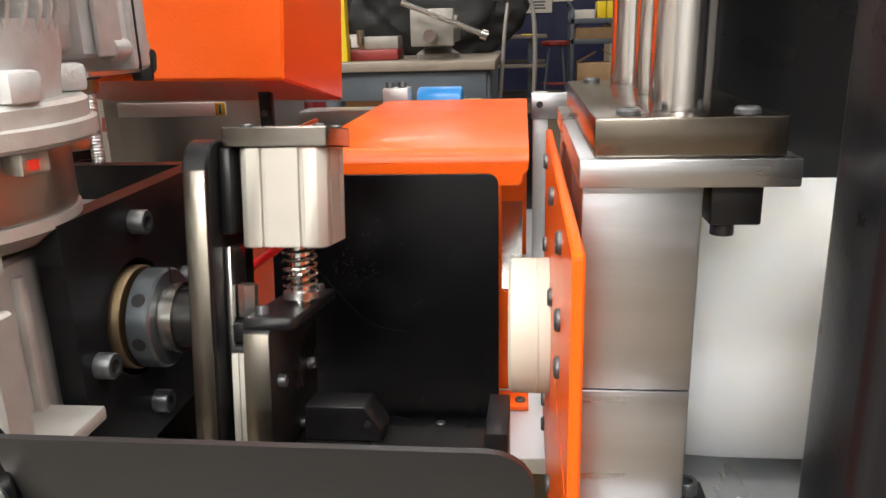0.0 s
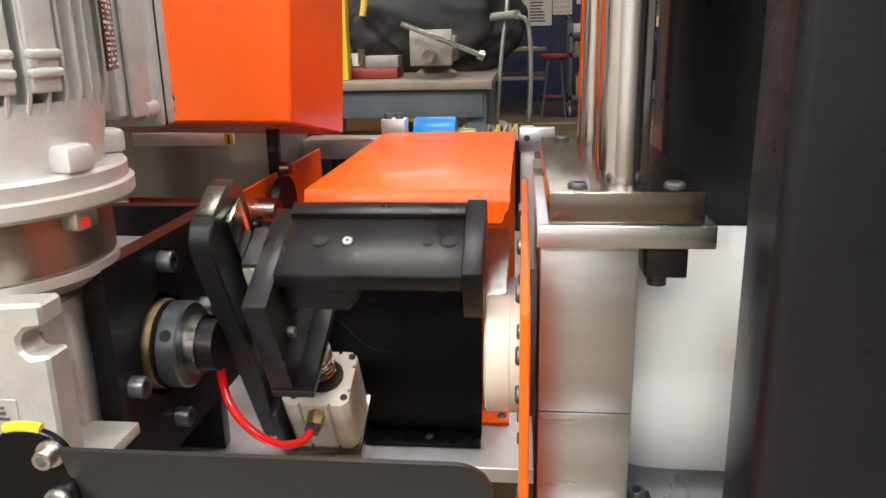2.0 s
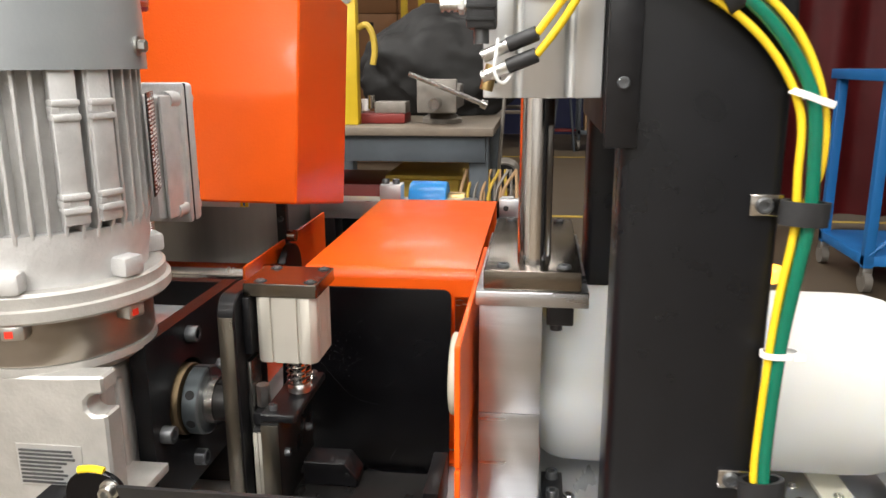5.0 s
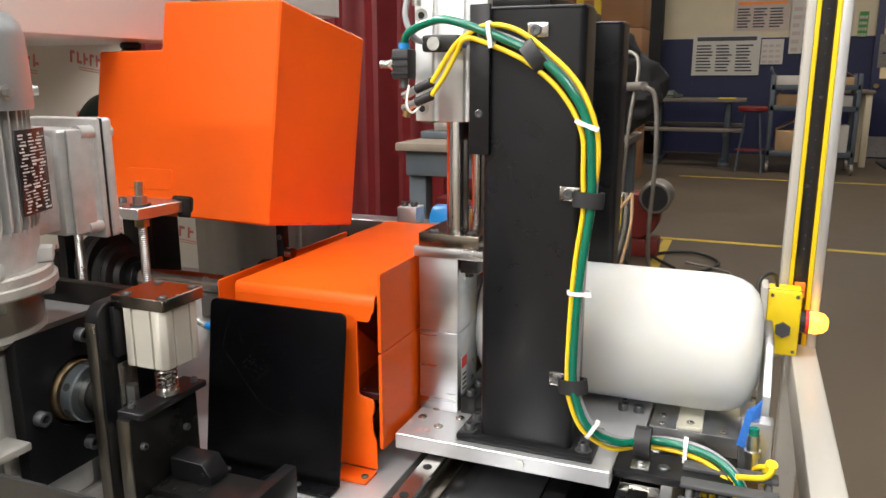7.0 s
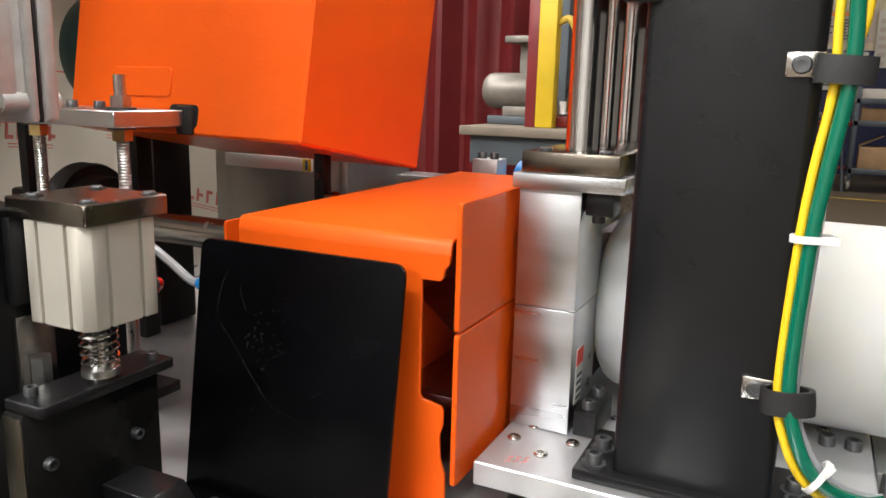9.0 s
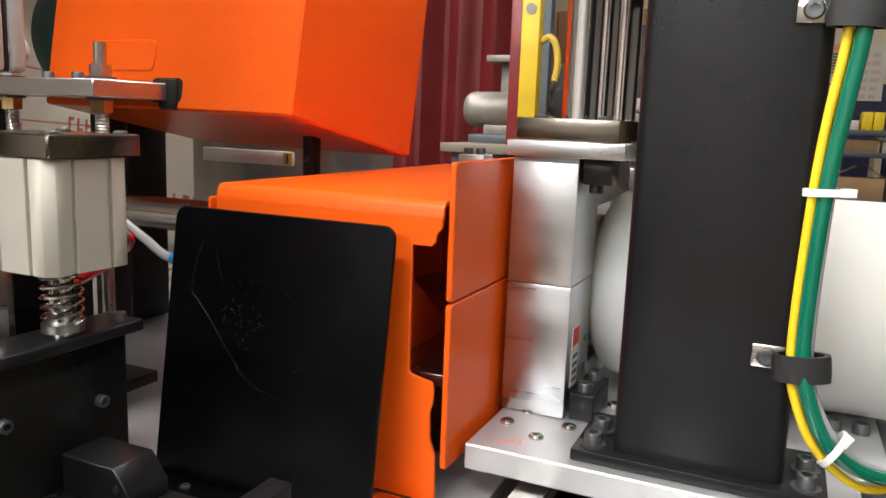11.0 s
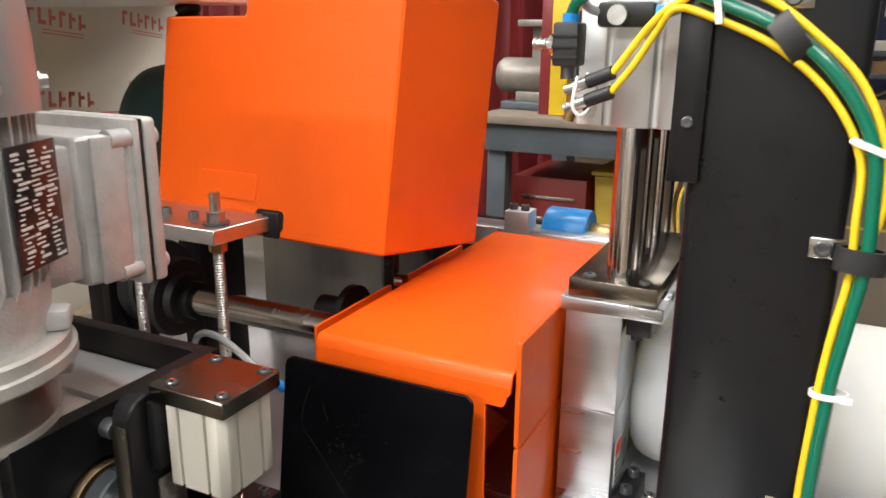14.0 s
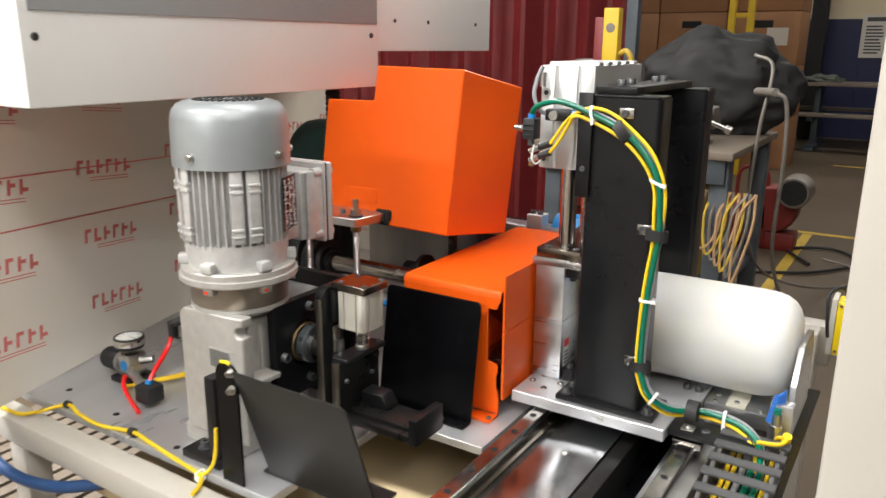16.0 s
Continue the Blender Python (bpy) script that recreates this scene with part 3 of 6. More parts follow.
for z in (1.081, 1.125):
    part("knockout", lathe([(0.0180, -0.2140), (0.0180, -0.2122), (0.0165, -0.2118), (0.0030, -0.2118), (0.0028, -0.2128)], (0, 0.381, z), "x", 32), CAST, tb)
b = box(0.0755, 0.0768, -0.016, 0.030, 1.086, 1.158, 0.0004)
bmesh.ops.transform(b, matrix=pose(CX, CY, 0, 0, 0, 22), verts=b.verts)
part("nameplate", b, NAMEPLATE, gm, "dark nameplate with worn white print")
b = None
for i in range(24):
    for k in range(3):
        z, y, w, h = 1.089 + 0.0028 * i, -0.014 + 0.014 * k + rng.uniform(0, 0.005), rng.uniform(0.002, 0.011), rng.uniform(0.0003, 0.0009)
        b = box(0.0768, 0.0772, y, min(0.0285, y + w), z - h, z + h, 0, bm=b)
bmesh.ops.transform(b, matrix=pose(CX, CY, 0, 0, 0, 22), verts=b.verts)
part("nameplate_print", b, LABELWHITE, gm, smooth=False)
for a in (-45, -135, 45, 10):
    b = rod((0.0765, 0, 1.189), (0.0785, 0, 1.189), 0.0065, 16)
    rod((0.0785, 0, 1.189), (0.083, 0, 1.189), 0.0042, 6, bm=b)
    bmesh.ops.transform(b, matrix=pose(CX, CY, 0, 0, 0, a + 52), verts=b.verts)
    part("cowl_screw", b, ZINC, gm)

mount = thing("motor_mount", (-0.19, 0.4, 0.775), "black oxide steel box bracket holding the gear motor", "bracket")
OUT = [(0.312, 0.838), (0.4865, 0.838), (0.4865, 0.981), (0.312, 0.981)]
b = bmesh.new()
C = (0.372, 0.913)
n = 40
outer, inner = [], []
for i in range(n):
    a = 2 * math.pi * i / n
    d = Vector((math.cos(a), math.sin(a)))
    k = min((0.4865 - C[0]) / d.x if d.x > 1e-6 else 9, (0.312 - C[0]) / d.x if d.x < -1e-6 else 9, (0.981 - C[1]) / d.y if d.y > 1e-6 else 9, (0.838 - C[1]) / d.y if d.y < -1e-6 else 9)
    outer.append((C[0] + k * d.x, C[1] + k * d.y))
    inner.append((C[0] + 0.0335 * d.x, C[1] + 0.0335 * d.y))
for corner in OUT:
    i = min(range(n), key=lambda q: (outer[q][0] - corner[0]) ** 2 + (outer[q][1] - corner[1]) ** 2)
    outer[i] = corner
V = {(w, k, i): b.verts.new((x, *p[i])) for w, p in (("o", outer), ("i", inner)) for k, x in ((0, -0.196), (1, -0.183)) for i in range(n)}
for i in range(n):
    j = (i + 1) % n
    b.faces.new((V["o", 1, i], V["o", 1, j], V["i", 1, j], V["i", 1, i]))
    b.faces.new((V["o", 0, i], V["i", 0, i], V["i", 0, j], V["o", 0, j]))
    b.faces.new((V["o", 0, i], V["o", 0, j], V["o", 1, j], V["o", 1, i]))
    b.faces.new((V["i", 0, i], V["i", 1, i], V["i", 1, j], V["i", 0, j]))
part("face_plate", b, BLACK, mount)
part("back_plate", box(-0.36, -0.1965, 0.474, 0.4865, 0.776, 0.981, 0.0008), BLACK, mount)
part("left_plate", box(-0.372, -0.3605, 0.41, 0.4865, 0.776, 0.981, 0.0008), BLACK, mount)
part("spacer_block", box(-0.355, -0.1975, 0.418, 0.4725, 0.925, 0.958, 0.001), ALUPLATE, mount)
part("side_arm", box(-0.52, -0.3725, 0.45, 0.4865, 0.955, 0.981, 0.001), BLACK, mount)
for y, z, mk in ((0.379, 0.966, 20), (0.3265, 0.904, 90), (0.377, 0.858, 60), (0.431, 0.917, 30)):
    bolt((-0.183, y, z), "+x", 0.0068, mount, BOLT, mk)
    part("bore_ring", lathe([(0.0332, -0.1975), (0.0332, -0.1835), (0.0329, -0.1835), (0.0329, -0.1975)], (0, *C), "x", 40), HOLE, mount) if y == 0.379 else None

# ---------------------------------------------------------------- turning arm with its cylinder
AXY, AXZ = 0.401, 0.902
SHY, SHZ = 0.372, 0.913
shaft = thing("drive_shaft", (-0.17, SHY, SHZ), "bright steel drive shaft with a gunmetal split collar", "shaft")
part("bar", rod((-0.21, SHY, SHZ), (-0.146, SHY, SHZ), 0.0165, 36), BLACKBAR, shaft)
part("bushing", lathe([(0.0165, -0.196), (0.0292, -0.196), (0.0292, -0.1815), (0.0282, -0.1800), (0.0165, -0.1800)], (0, SHY, SHZ), "x", 44), BRONZE, shaft, "bronze bushing")
col = part("shaft_collar", lathe([(0.0168, -0.1775), (0.0265, -0.1775), (0.0278, -0.1762), (0.0278, -0.1652), (0.0265, -0.1640), (0.0168, -0.1640)], (0, SHY, SHZ), "x", 48), GUNMETAL, shaft, "gunmetal split collar")
part("collar_slot", box(-0.1777, -0.1638, SHY - 0.0007, SHY + 0.0007, SHZ + 0.0166, SHZ + 0.0281, 0), HOLE, col)
for a in (60, 150, 200, 300):
    q = Vector((-0.1705, SHY + 0.0276 * math.cos(radians(a)), SHZ + 0.0276 * math.sin(radians(a))))
    d = Vector((0, math.cos(radians(a)), math.sin(radians(a))))
    part("collar_screw", rod(q - d * 0.004, q + d * 0.0004, 0.0038, 14), HOLE, col)
part("shaft_ring", lathe([(0.0167, -0.1635), (0.0195, -0.1635), (0.0195, -0.1560), (0.0167, -0.1560)], (0, SHY, SHZ), "x", 36), STEEL, shaft)
part("shaft_flat", box(-0.1555, -0.1462, SHY - 0.006, SHY + 0.006, SHZ + 0.0155, SHZ + 0.0172, 0.0004), OXIDE, shaft)

arm = thing("turning_arm", (-0.15, AXY, AXZ), "black steel turning arm carrying a compact air cylinder", "turning arm")
pl = part("arm_plate", prism(rounded(0.353, 0.416, 0.790, 1.006, 0.016, 6), "x", -0.146, -0.132, 0.0012), BLACK, arm)
part("worn_front", box(-0.1448, -0.1332, 0.3518, 0.3529, 0.808, 0.990, 0.0004), OXIDEEDGE, pl, "bare rubbed steel edge")
part("worn_end", box(-0.1448, -0.1332, 0.371, 0.398, 0.7888, 0.7899, 0.0004), OXIDEEDGE, pl, "bare rubbed steel edge")
part("cap_plate", prism(rounded(-0.1315, -0.072, 0.370, 0.424, 0.002, 2), "z", 1.0015, 1.0125, 0.0008), CAPSTEEL, arm, "brushed dark steel cap plate")
part("cap_web", box(-0.1318, -0.1255, 0.368, 0.424, 0.955, 1.0013, 0.0008), BLACK, arm)
for x in (-0.119, -0.079):
    for y in (0.378, 0.417):
        part("counterbore", lathe([(0.0036, 1.0127), (0.0052, 1.0127), (0.0052, 1.0120)], (x, y, 0), n=20), HOLE, arm)
        bolt((x, y, 1.0125), "+z", 0.0034, arm, BOLT, 0, flat=True)
        part("torque_mark", box(x - 0.0042, x - 0.0012, y + 0.0025, y + 0.0045, 1.0128, 1.0133, 0), REDPAINT, arm)
b = bmesh.new()
prof = []
X0, X1, Y0, Y1, g, gd = -0.1225, -0.0745, 0.371, 0.419, 0.0012, 0.0022
c = 0.0045
xs = [X0 + 0.0135, X1 - 0.0135]
ys = [Y0 + 0.0135, Y1 - 0.0135]
prof += [(X0 + c, Y0)]
for x in xs:
    prof += [(x - g, Y0), (x - g, Y0 + gd), (x + g, Y0 + gd), (x + g, Y0)]
prof += [(X1 - c, Y0), (X1, Y0 + c)]
for y in ys:
    prof += [(X1, y - g), (X1 - gd, y - g), (X1 - gd, y + g), (X1, y + g)]
prof += [(X1, Y1 - c), (X1 - c, Y1)]
for x in reversed(xs):
    prof += [(x + g, Y1), (x + g, Y1 - gd), (x - g, Y1 - gd), (x - g, Y1)]
prof += [(X0 + c, Y1), (X0, Y1 - c)]
for y in reversed(ys):
    prof += [(X0, y + g), (X0 + gd, y + g), (X0 + gd, y - g), (X0, y - g)]
prof += [(X0, Y0 + c)]
cyl = part("air_cylinder", prism(prof, "z", 0.9475, 1.0012, 0.0003), CYLGREY, arm, "beige-grey compact air cylinder")
YC, XC = 0.3935, -0.0965
part("nose", lathe([(0.006, 0.9474), (0.0145, 0.9474), (0.0145, 0.9462), (0.006, 0.9462)], (XC, YC, 0), n=32), HOLE, cyl)
for dx in (-0.018, 0.018):
    for dy in (-0.018, 0.018):
        hole_disc((XC + dx, YC + dy, 0.9475), "-z", 0.0026, cyl)
part("piston_rod", rod((XC, YC, 0.913), (XC, YC, 0.9474), 0.0060, 24), CHROME, arm, "bright piston rod")
part("rod_nut", rod((XC, YC, 0.9155), (XC, YC, 0.9195), 0.010, 24), ZINC, arm)
spring = [(XC + 0.0095 * math.cos(2 * math.pi * k / 12), YC + 0.0095 * math.sin(2 * math.pi * k / 12), 0.9200 + 0.024 * k / 60) for k in range(61)]
part("spring", hose(spring, 0.0009, 6, 2), STEEL, arm, "thin wire coil spring")
part("rod_plate", prism([(-0.1155, 0.350), (-0.090, 0.350), (-0.0875, 0.3525), (-0.0875, 0.437), (-0.1155, 0.437)], "z", 0.9065, 0.9128, 0.0008), BLACK, arm)
bolt((-0.108, 0.360, 0.9128), "+z", 0.0034, arm, BOLT, 180)
bolt((-0.0955, 0.428, 0.9128), "+z", 0.0034, arm, BOLT, 270)
sp = part("slide_plate", box(-0.1155, -0.1005, 0.349, 0.436, 0.826, 0.9063, 0.0008), OXIDE, arm, "blackened steel slide plate")
part("worn_edge", box(-0.1150, -0.1010, 0.3478, 0.3489, 0.828, 0.9045, 0.0004), OXIDEEDGE, sp, "bare rubbed steel edge")
for y, z in ((0.417, 0.870), (0.361, 0.876), (0.40, 0.838)):
    bolt((-0.1005, y, z), "+x", 0.0034, arm, BOLT, 10)
sb = part("slide_block", box(-0.1275, -0.1235, 0.362, 0.398, 0.834, 0.890, 0.0008), CYLGREY, arm, "pale grey linear slide block")
part("block_cheek", box(-0.1233, -0.1165, 0.362, 0.370, 0.834, 0.890, 0.0008), CYLGREY, sb)
part("block_cheek", box(-0.1233, -0.1165, 0.390, 0.398, 0.834, 0.890, 0.0008), CYLGREY, sb)
part("end_seal", box(-0.1275, -0.1165, 0.363, 0.397, 0.8305, 0.8338, 0.0006), RUBBER, sb)
part("end_seal", box(-0.1275, -0.1165, 0.363, 0.397, 0.8903, 0.8936, 0.0006), RUBBER, sb)
part("slide_stop", box(-0.1275, -0.1165, 0.366, 0.389, 0.8955, 0.906, 0.0008), BLACK, arm)
part("slide_rail", box(-0.1316, -0.1278, 0.369, 0.391, 0.800, 0.948, 0.0006), STEEL, arm, "bright ground slide rail")
part("fitting", rod((-0.122, 0.377, 0.908), (-0.122, 0.377, 0.926), 0.0055, 6), ZINC, arm)
fb = part("finger_bar", box(-0.1003, 0.011, 0.366, 0.416, 0.8195, 0.8315, 0.0008), OXIDE, arm, "black oxide gripping bar")
part("finger_rib", box(-0.1003, 0.011, 0.354, 0.3655, 0.816, 0.826, 0.0006), OXIDE, arm)
part("finger_tip", box(0.0112, 0.0235, 0.352, 0.418, 0.815, 0.8525, 0.001), BLACK, arm)
part("jaw_block", prism([(-0.0955, 0.8317), (-0.05, 0.8317), (-0.05, 0.839), (-0.060, 0.8525), (-0.0955, 0.8525)], "y", 0.388, 0.414, 0.0008), BLACK, arm)
hole_disc((-0.058, 0.388, 0.842), "-y", 0.0022, arm)
for x, r in ((-0.077, 0.0048), (-0.060, 0.0046), (-0.0109, 0.0034), (0.0019, 0.0046)):
    hole_disc((x, 0.387, 0.8195), "-z", r, arm)
bolt((-0.060, 0.387, 0.8195), "-z", 0.0032, arm, ZINC, 40, flat=True)
part("port_elbow", rod((-0.098, 0.419, 0.957), (-0.098, 0.430, 0.957), 0.0062, 6), BRASS, arm)
part("elbow_ring", rod((-0.098, 0.430, 0.957), (-0.099, 0.434, 0.957), 0.0055, 16), BOLT, arm)
part("air_hose", hose([(-0.099, 0.433, 0.957), (-0.103, 0.443, 0.955), (-0.115, 0.451, 0.947), (-0.132, 0.449, 0.934), (-0.147, 0.437, 0.923), (-0.156, 0.420, 0.915), (-0.160, 0.404, 0.910)], 0.0029, 12), REDTUBE, arm, "red air hose")
part("hose_plug", rod((-0.160, 0.406, 0.9105), (-0.160, 0.392, 0.907), 0.0052, 6), ZINC, arm)

# ---------------------------------------------------------------- guards
plate = thing("splash_plate", (-0.07, 0.52, 0.7755), "flat black scratched sheet-steel splash plate bolted to the table", "plate")
b = prism(rounded(-0.158, 0.013, 0.7765, 0.961, 0.008, 4, "tl tr"), "y", 0.0, 0.003, 0.0005)
for v in b.verts:
    v.co.y += 0.5105 + (v.co.z - 0.7765) * 0.144
part("sheet", b, BLACKSHEET, plate)
part("lip", box(-0.158, 0.013, 0.489, 0.510, 0.7755, 0.7785, 0.0005), BLACKSHEET, plate)
for x in (-0.12, -0.03):
    bolt((x, 0.499, 0.7785), "+z", 0.0035, plate, flat=True)

rng = random.Random(33)


def on_plate(x, z):
    return (x, 0.5104 + (z - 0.7765) * 0.144, z)


for k in range(14):
    x, z, a, r, sweep = rng.uniform(-0.14, -0.01), rng.uniform(0.80, 0.945), rng.uniform(0, 6.3), rng.uniform(0.01, 0.09), rng.uniform(0.12, 0.45)
    pts = [(x + r * math.cos(a + sweep * i / 6), z + r * math.sin(a + sweep * i / 6)) for i in range(7)]
    if all(-0.152 < p[0] < 0.008 and 0.785 < p[1] < 0.953 for p in pts):
        part("scratch", hose([on_plate(*p) for p in pts], 0.0001, 4, 2), SCRATCH, plate)
for k in range(40):
    x, z, a = -0.098 + rng.gauss(0, 0.010), 0.894 + rng.gauss(0, 0.010), rng.uniform(0, 6.3)
    part("scratch", hose([on_plate(x, z), on_plate(x + 0.0008 * math.cos(a), z + 0.0008 * math.sin(a)), on_plate(x + 0.0015 * math.cos(a + 0.6), z + 0.0015 * math.sin(a + 0.6))], 0.00014, 4, 2), SCRATCH, plate)
part("scratch", hose([on_plate(-0.138, 0.904), on_plate(-0.122, 0.889), on_plate(-0.107, 0.872), on_plate(-0.088, 0.853), on_plate(-0.074, 0.847), on_plate(-0.057, 0.844)], 0.00008, 4, 4), SCRATCH, plate)

guard = thing("blade_guard", (-0.05, 0.75, 0.7755), "glossy orange powder-coated sheet-metal guard", "guard")
part("top_cover", box(-0.14, 0.035, 0.5615, 0.945, 0.9735, 0.9765, 0.001), ORANGE, guard)
part("front_bend", prism([(0.5565, 0.966), (0.5575, 0.9715), (0.5595, 0.9748), (0.5615, 0.9762), (0.5615, 0.9735), (0.5605, 0.9722), (0.5595, 0.966)], "x", -0.14, 0.035, 0.0), ORANGE, guard)
part("front_cover", prism([(-0.14, 0.966), (0.035, 0.966), (0.0345, 0.960), (0.031, 0.956), (0.0305, 0.951), (0.028, 0.948), (0.0145, 0.948), (0.0145, 0.866), (0.0165, 0.864), (0.031, 0.861), (0.0325, 0.857), (0.0325, 0.848),
                            (0.030, 0.840), (0.031, 0.822), (0.0345, 0.812), (0.0355, 0.7795), (-0.14, 0.7795)], "y", 0.5565, 0.5595, 0.0006), ORANGE, guard)
part("foot", box(-0.005, 0.0355, 0.528, 0.5562, 0.7755, 0.7788, 0.0006), ORANGE, guard)
bolt((0.029, 0.539, 0.7788), "+z", 0.0042, guard, BOLT, flat=True)
part("rear_cover", box(-0.14, 0.035, 0.9455, 0.9485, 0.776, 0.9765, 0.0006), ORANGE, guard)
part("left_cover", box(-0.1435, -0.1405, 0.60, 0.948, 0.776, 0.972, 0.0006), ORANGE, guard)
part("inner_wedge", prism([(0.60, 0.93), (0.60, 0.84), (0.72, 0.84)], "x", -0.02, -0.017, 0.0005), ORANGE, guard)
part("inner_plate", box(-0.13, 0.03, 0.58, 0.9, 0.850, 0.858, 0.0006), STEEL, guard)
# ---------------------------------------------------------------- sliding head with its orange cover
head = thing("cutting_head", (-0.25, 0.66, 0.95), "sliding cutting head under a glossy orange sheet-metal cover", "cutting head")
TILT10 = Matrix.Translation((0, 0.64, 1.024)) @ pose(0, 0, 0, -10, 0, 0)
b = prism([(-0.393, 0.004), (-0.115, 0.0), (-0.112, 0.271), (-0.288, 0.274), (-0.289, 0.214), (-0.393, 0.213)], "y", 0.0, 0.213, 0.0022)
bmesh.ops.transform(b, matrix=TILT10, verts=b.verts)
cover = part("head_cover", b, ORANGE, head, "glossy orange sheet-metal cover")
b = prism(rounded(-0.335, -0.262, 0.035, 0.062, 0.004, 3), "y", -0.0022, 0.0, 0.0008)
bmesh.ops.transform(b, matrix=TILT10, verts=b.verts)
part("welded_patch", b, ORANGE, cover)
b = prism(rounded(-0.262, -0.228, 0.008, 0.029, 0.005, 3), "y", -0.0006, 0.004, 0)
bmesh.ops.transform(b, matrix=TILT10, verts=b.verts)
part("slot", b, HOLE, cover)
part("support_plate", prism([(-0.405, 0.570), (-0.249, 0.570), (-0.238, 0.660), (-0.405, 0.660)], "z", 1.0335, 1.0475, 0.0008), ALU, head, "bare aluminium support plate")
part("support_slot", box(-0.250, -0.231, 0.6375, 0.6425, 1.026, 1.0515, 0.002), HOLE, head)
for x, y in ((-0.265, 0.592), (-0.372, 0.592)):
    part("stud", rod((x, y, 0.80), (x, y, 1.077), 0.0050, 16), ZINC, head, "threaded steel stud")
    b = None
    for k in range(46):
        b = lathe([(0.0050, 0.905 + 0.0026 * k), (0.0057, 0.9063 + 0.0026 * k), (0.0050, 0.9076 + 0.0026 * k)], (x, y, 0), n=14, bm=b)
    part("thread", b, ZINC, head)
    part("washer", rod((x, y, 1.0476), (x, y, 1.0498), 0.0125, 24), BOLT, head)
    part("nut", rod((x, y, 1.0498), (x, y, 1.0595), 0.0088, 6), ZINC, head)
    part("lower_washer", rod((x, y, 1.0310), (x, y, 1.0334), 0.0115, 24), BOLT, head)
    part("lower_nut", rod((x, y, 1.0215), (x, y, 1.0308), 0.0088, 6), BRASS, head)
for x in (-0.335, -0.30):
    bolt((x, 0.60, 1.0476), "+z", 0.005, head)
for y0, y1 in ((0.605, 0.744), (0.760, 0.926)):
    part("side_fin", prism(rounded(y0, y1, 0.800, 0.9595, 0.003, 3), "x", -0.1685, -0.1655, 0.0006), ORANGE, head, "orange powder-coated sheet fin")
part("fin_strut", box(-0.1765, -0.1645, 0.7455, 0.7585, 0.800, 1.028, 0.001), BLACK, head)
part("strut_roller", rod((-0.1643, 0.752, 0.962), (-0.154, 0.752, 0.962), 0.0075, 20), STEEL, head, "bright steel roller")
for z in (0.935, 0.985):
    bolt((-0.1705, 0.7455, z), "-y", 0.0035, head)
part("pin_block", box(-0.1653, -0.1600, 0.638, 0.664, 0.896, 0.930, 0.001), BLACK, head)
part("ball_joint", lathe([(0.0001, -0.1602), (0.006, -0.159), (0.0085, -0.155), (0.0085, -0.151), (0.006, -0.148), (0.0045, -0.147), (0.0045, -0.1445), (0.0001, -0.1445)], (0, 0.651, 0.913), "x", 20), BOLT, head)
for y in (0.6425, 0.6595):
    for z in (0.901, 0.925):
        bolt((-0.1600, y, z), "+x", 0.0026, head)
part("stud_base", box(-0.40, -0.24, 0.567, 0.62, 0.79, 0.80, 0.001), BLACK, head)

drive = thing("spindle_drive", (-0.45, 0.8, 0.775), "steel spindle shaft with black belt pulleys behind the guards", "spindle drive")
part("shaft", rod((-0.40, 0.665, 0.932), (-0.20, 0.665, 0.932), 0.0150, 28), STEEL, drive)
part("collar", rod((-0.388, 0.665, 0.932), (-0.376, 0.665, 0.932), 0.021, 32, bevel=0.002), BLACK, drive)
part("pulley", lathe([(0.016, -0.425), (0.043, -0.425), (0.045, -0.421), (0.039, -0.414), (0.045, -0.406), (0.043, -0.400), (0.030, -0.400), (0.027, -0.392), (0.016, -0.392)], (0, 0.665, 0.932), "x", 40), RUBBER, drive, "black grooved belt pulley")
part("pulley", lathe([(0.02, -0.478), (0.048, -0.478), (0.050, -0.474), (0.044, -0.466), (0.050, -0.457), (0.048, -0.452), (0.02, -0.452)], (0, 0.69, 0.935), "x", 40), RUBBER, drive, "black grooved belt pulley")
part("rear_shaft", rod((-0.56, 0.69, 0.935), (-0.43, 0.69, 0.935), 0.012, 20), BLACK, drive)
part("flange", lathe([(0.016, -0.215), (0.034, -0.215), (0.034, -0.207), (0.016, -0.207)], (0, 0.72, 0.925), "x", 36), BLACK, drive)
part("flange_hub", rod((-0.25, 0.72, 0.925), (-0.2151, 0.72, 0.925), 0.018, 20), BLACK, drive)
part("bearing_block", box(-0.55, -0.50, 0.66, 0.72, 0.776, 0.955, 0.004), BLACK, drive)
part("gear_case", box(-0.512, -0.290, 0.94, 1.10, 0.776, 0.992, 0.0015), CASESTEEL, drive, "grey steel case")
part("case_edge", box(-0.296, -0.284, 0.925, 0.9395, 0.776, 0.992, 0.0008), CASESTEEL, drive)
part("cover_strip", box(-0.490, -0.345, 0.934, 0.9395, 0.962, 0.980, 0.002), CABINET, drive, "white cover strip")
part("strip_tab", box(-0.358, -0.345, 0.9325, 0.9338, 0.963, 0.979, 0.0005), YELLOWBOX, drive)
part("strip_label", box(-0.353, -0.350, 0.9318, 0.9324, 0.965, 0.977, 0), BLUEPART, drive)
part("motor_body", lathe([(0.0001, -0.585), (0.034, -0.583), (0.058, -0.573), (0.071, -0.556), (0.075, -0.535), (0.075, -0.44), (0.0001, -0.44)], (0, 0.81, 1.105), "x", 48), TEAL, drive, "dark teal motor with a domed end")
part("motor_foot", box(-0.52, -0.46, 0.78, 0.84, 0.776, 1.04, 0.004), BLACK, drive)
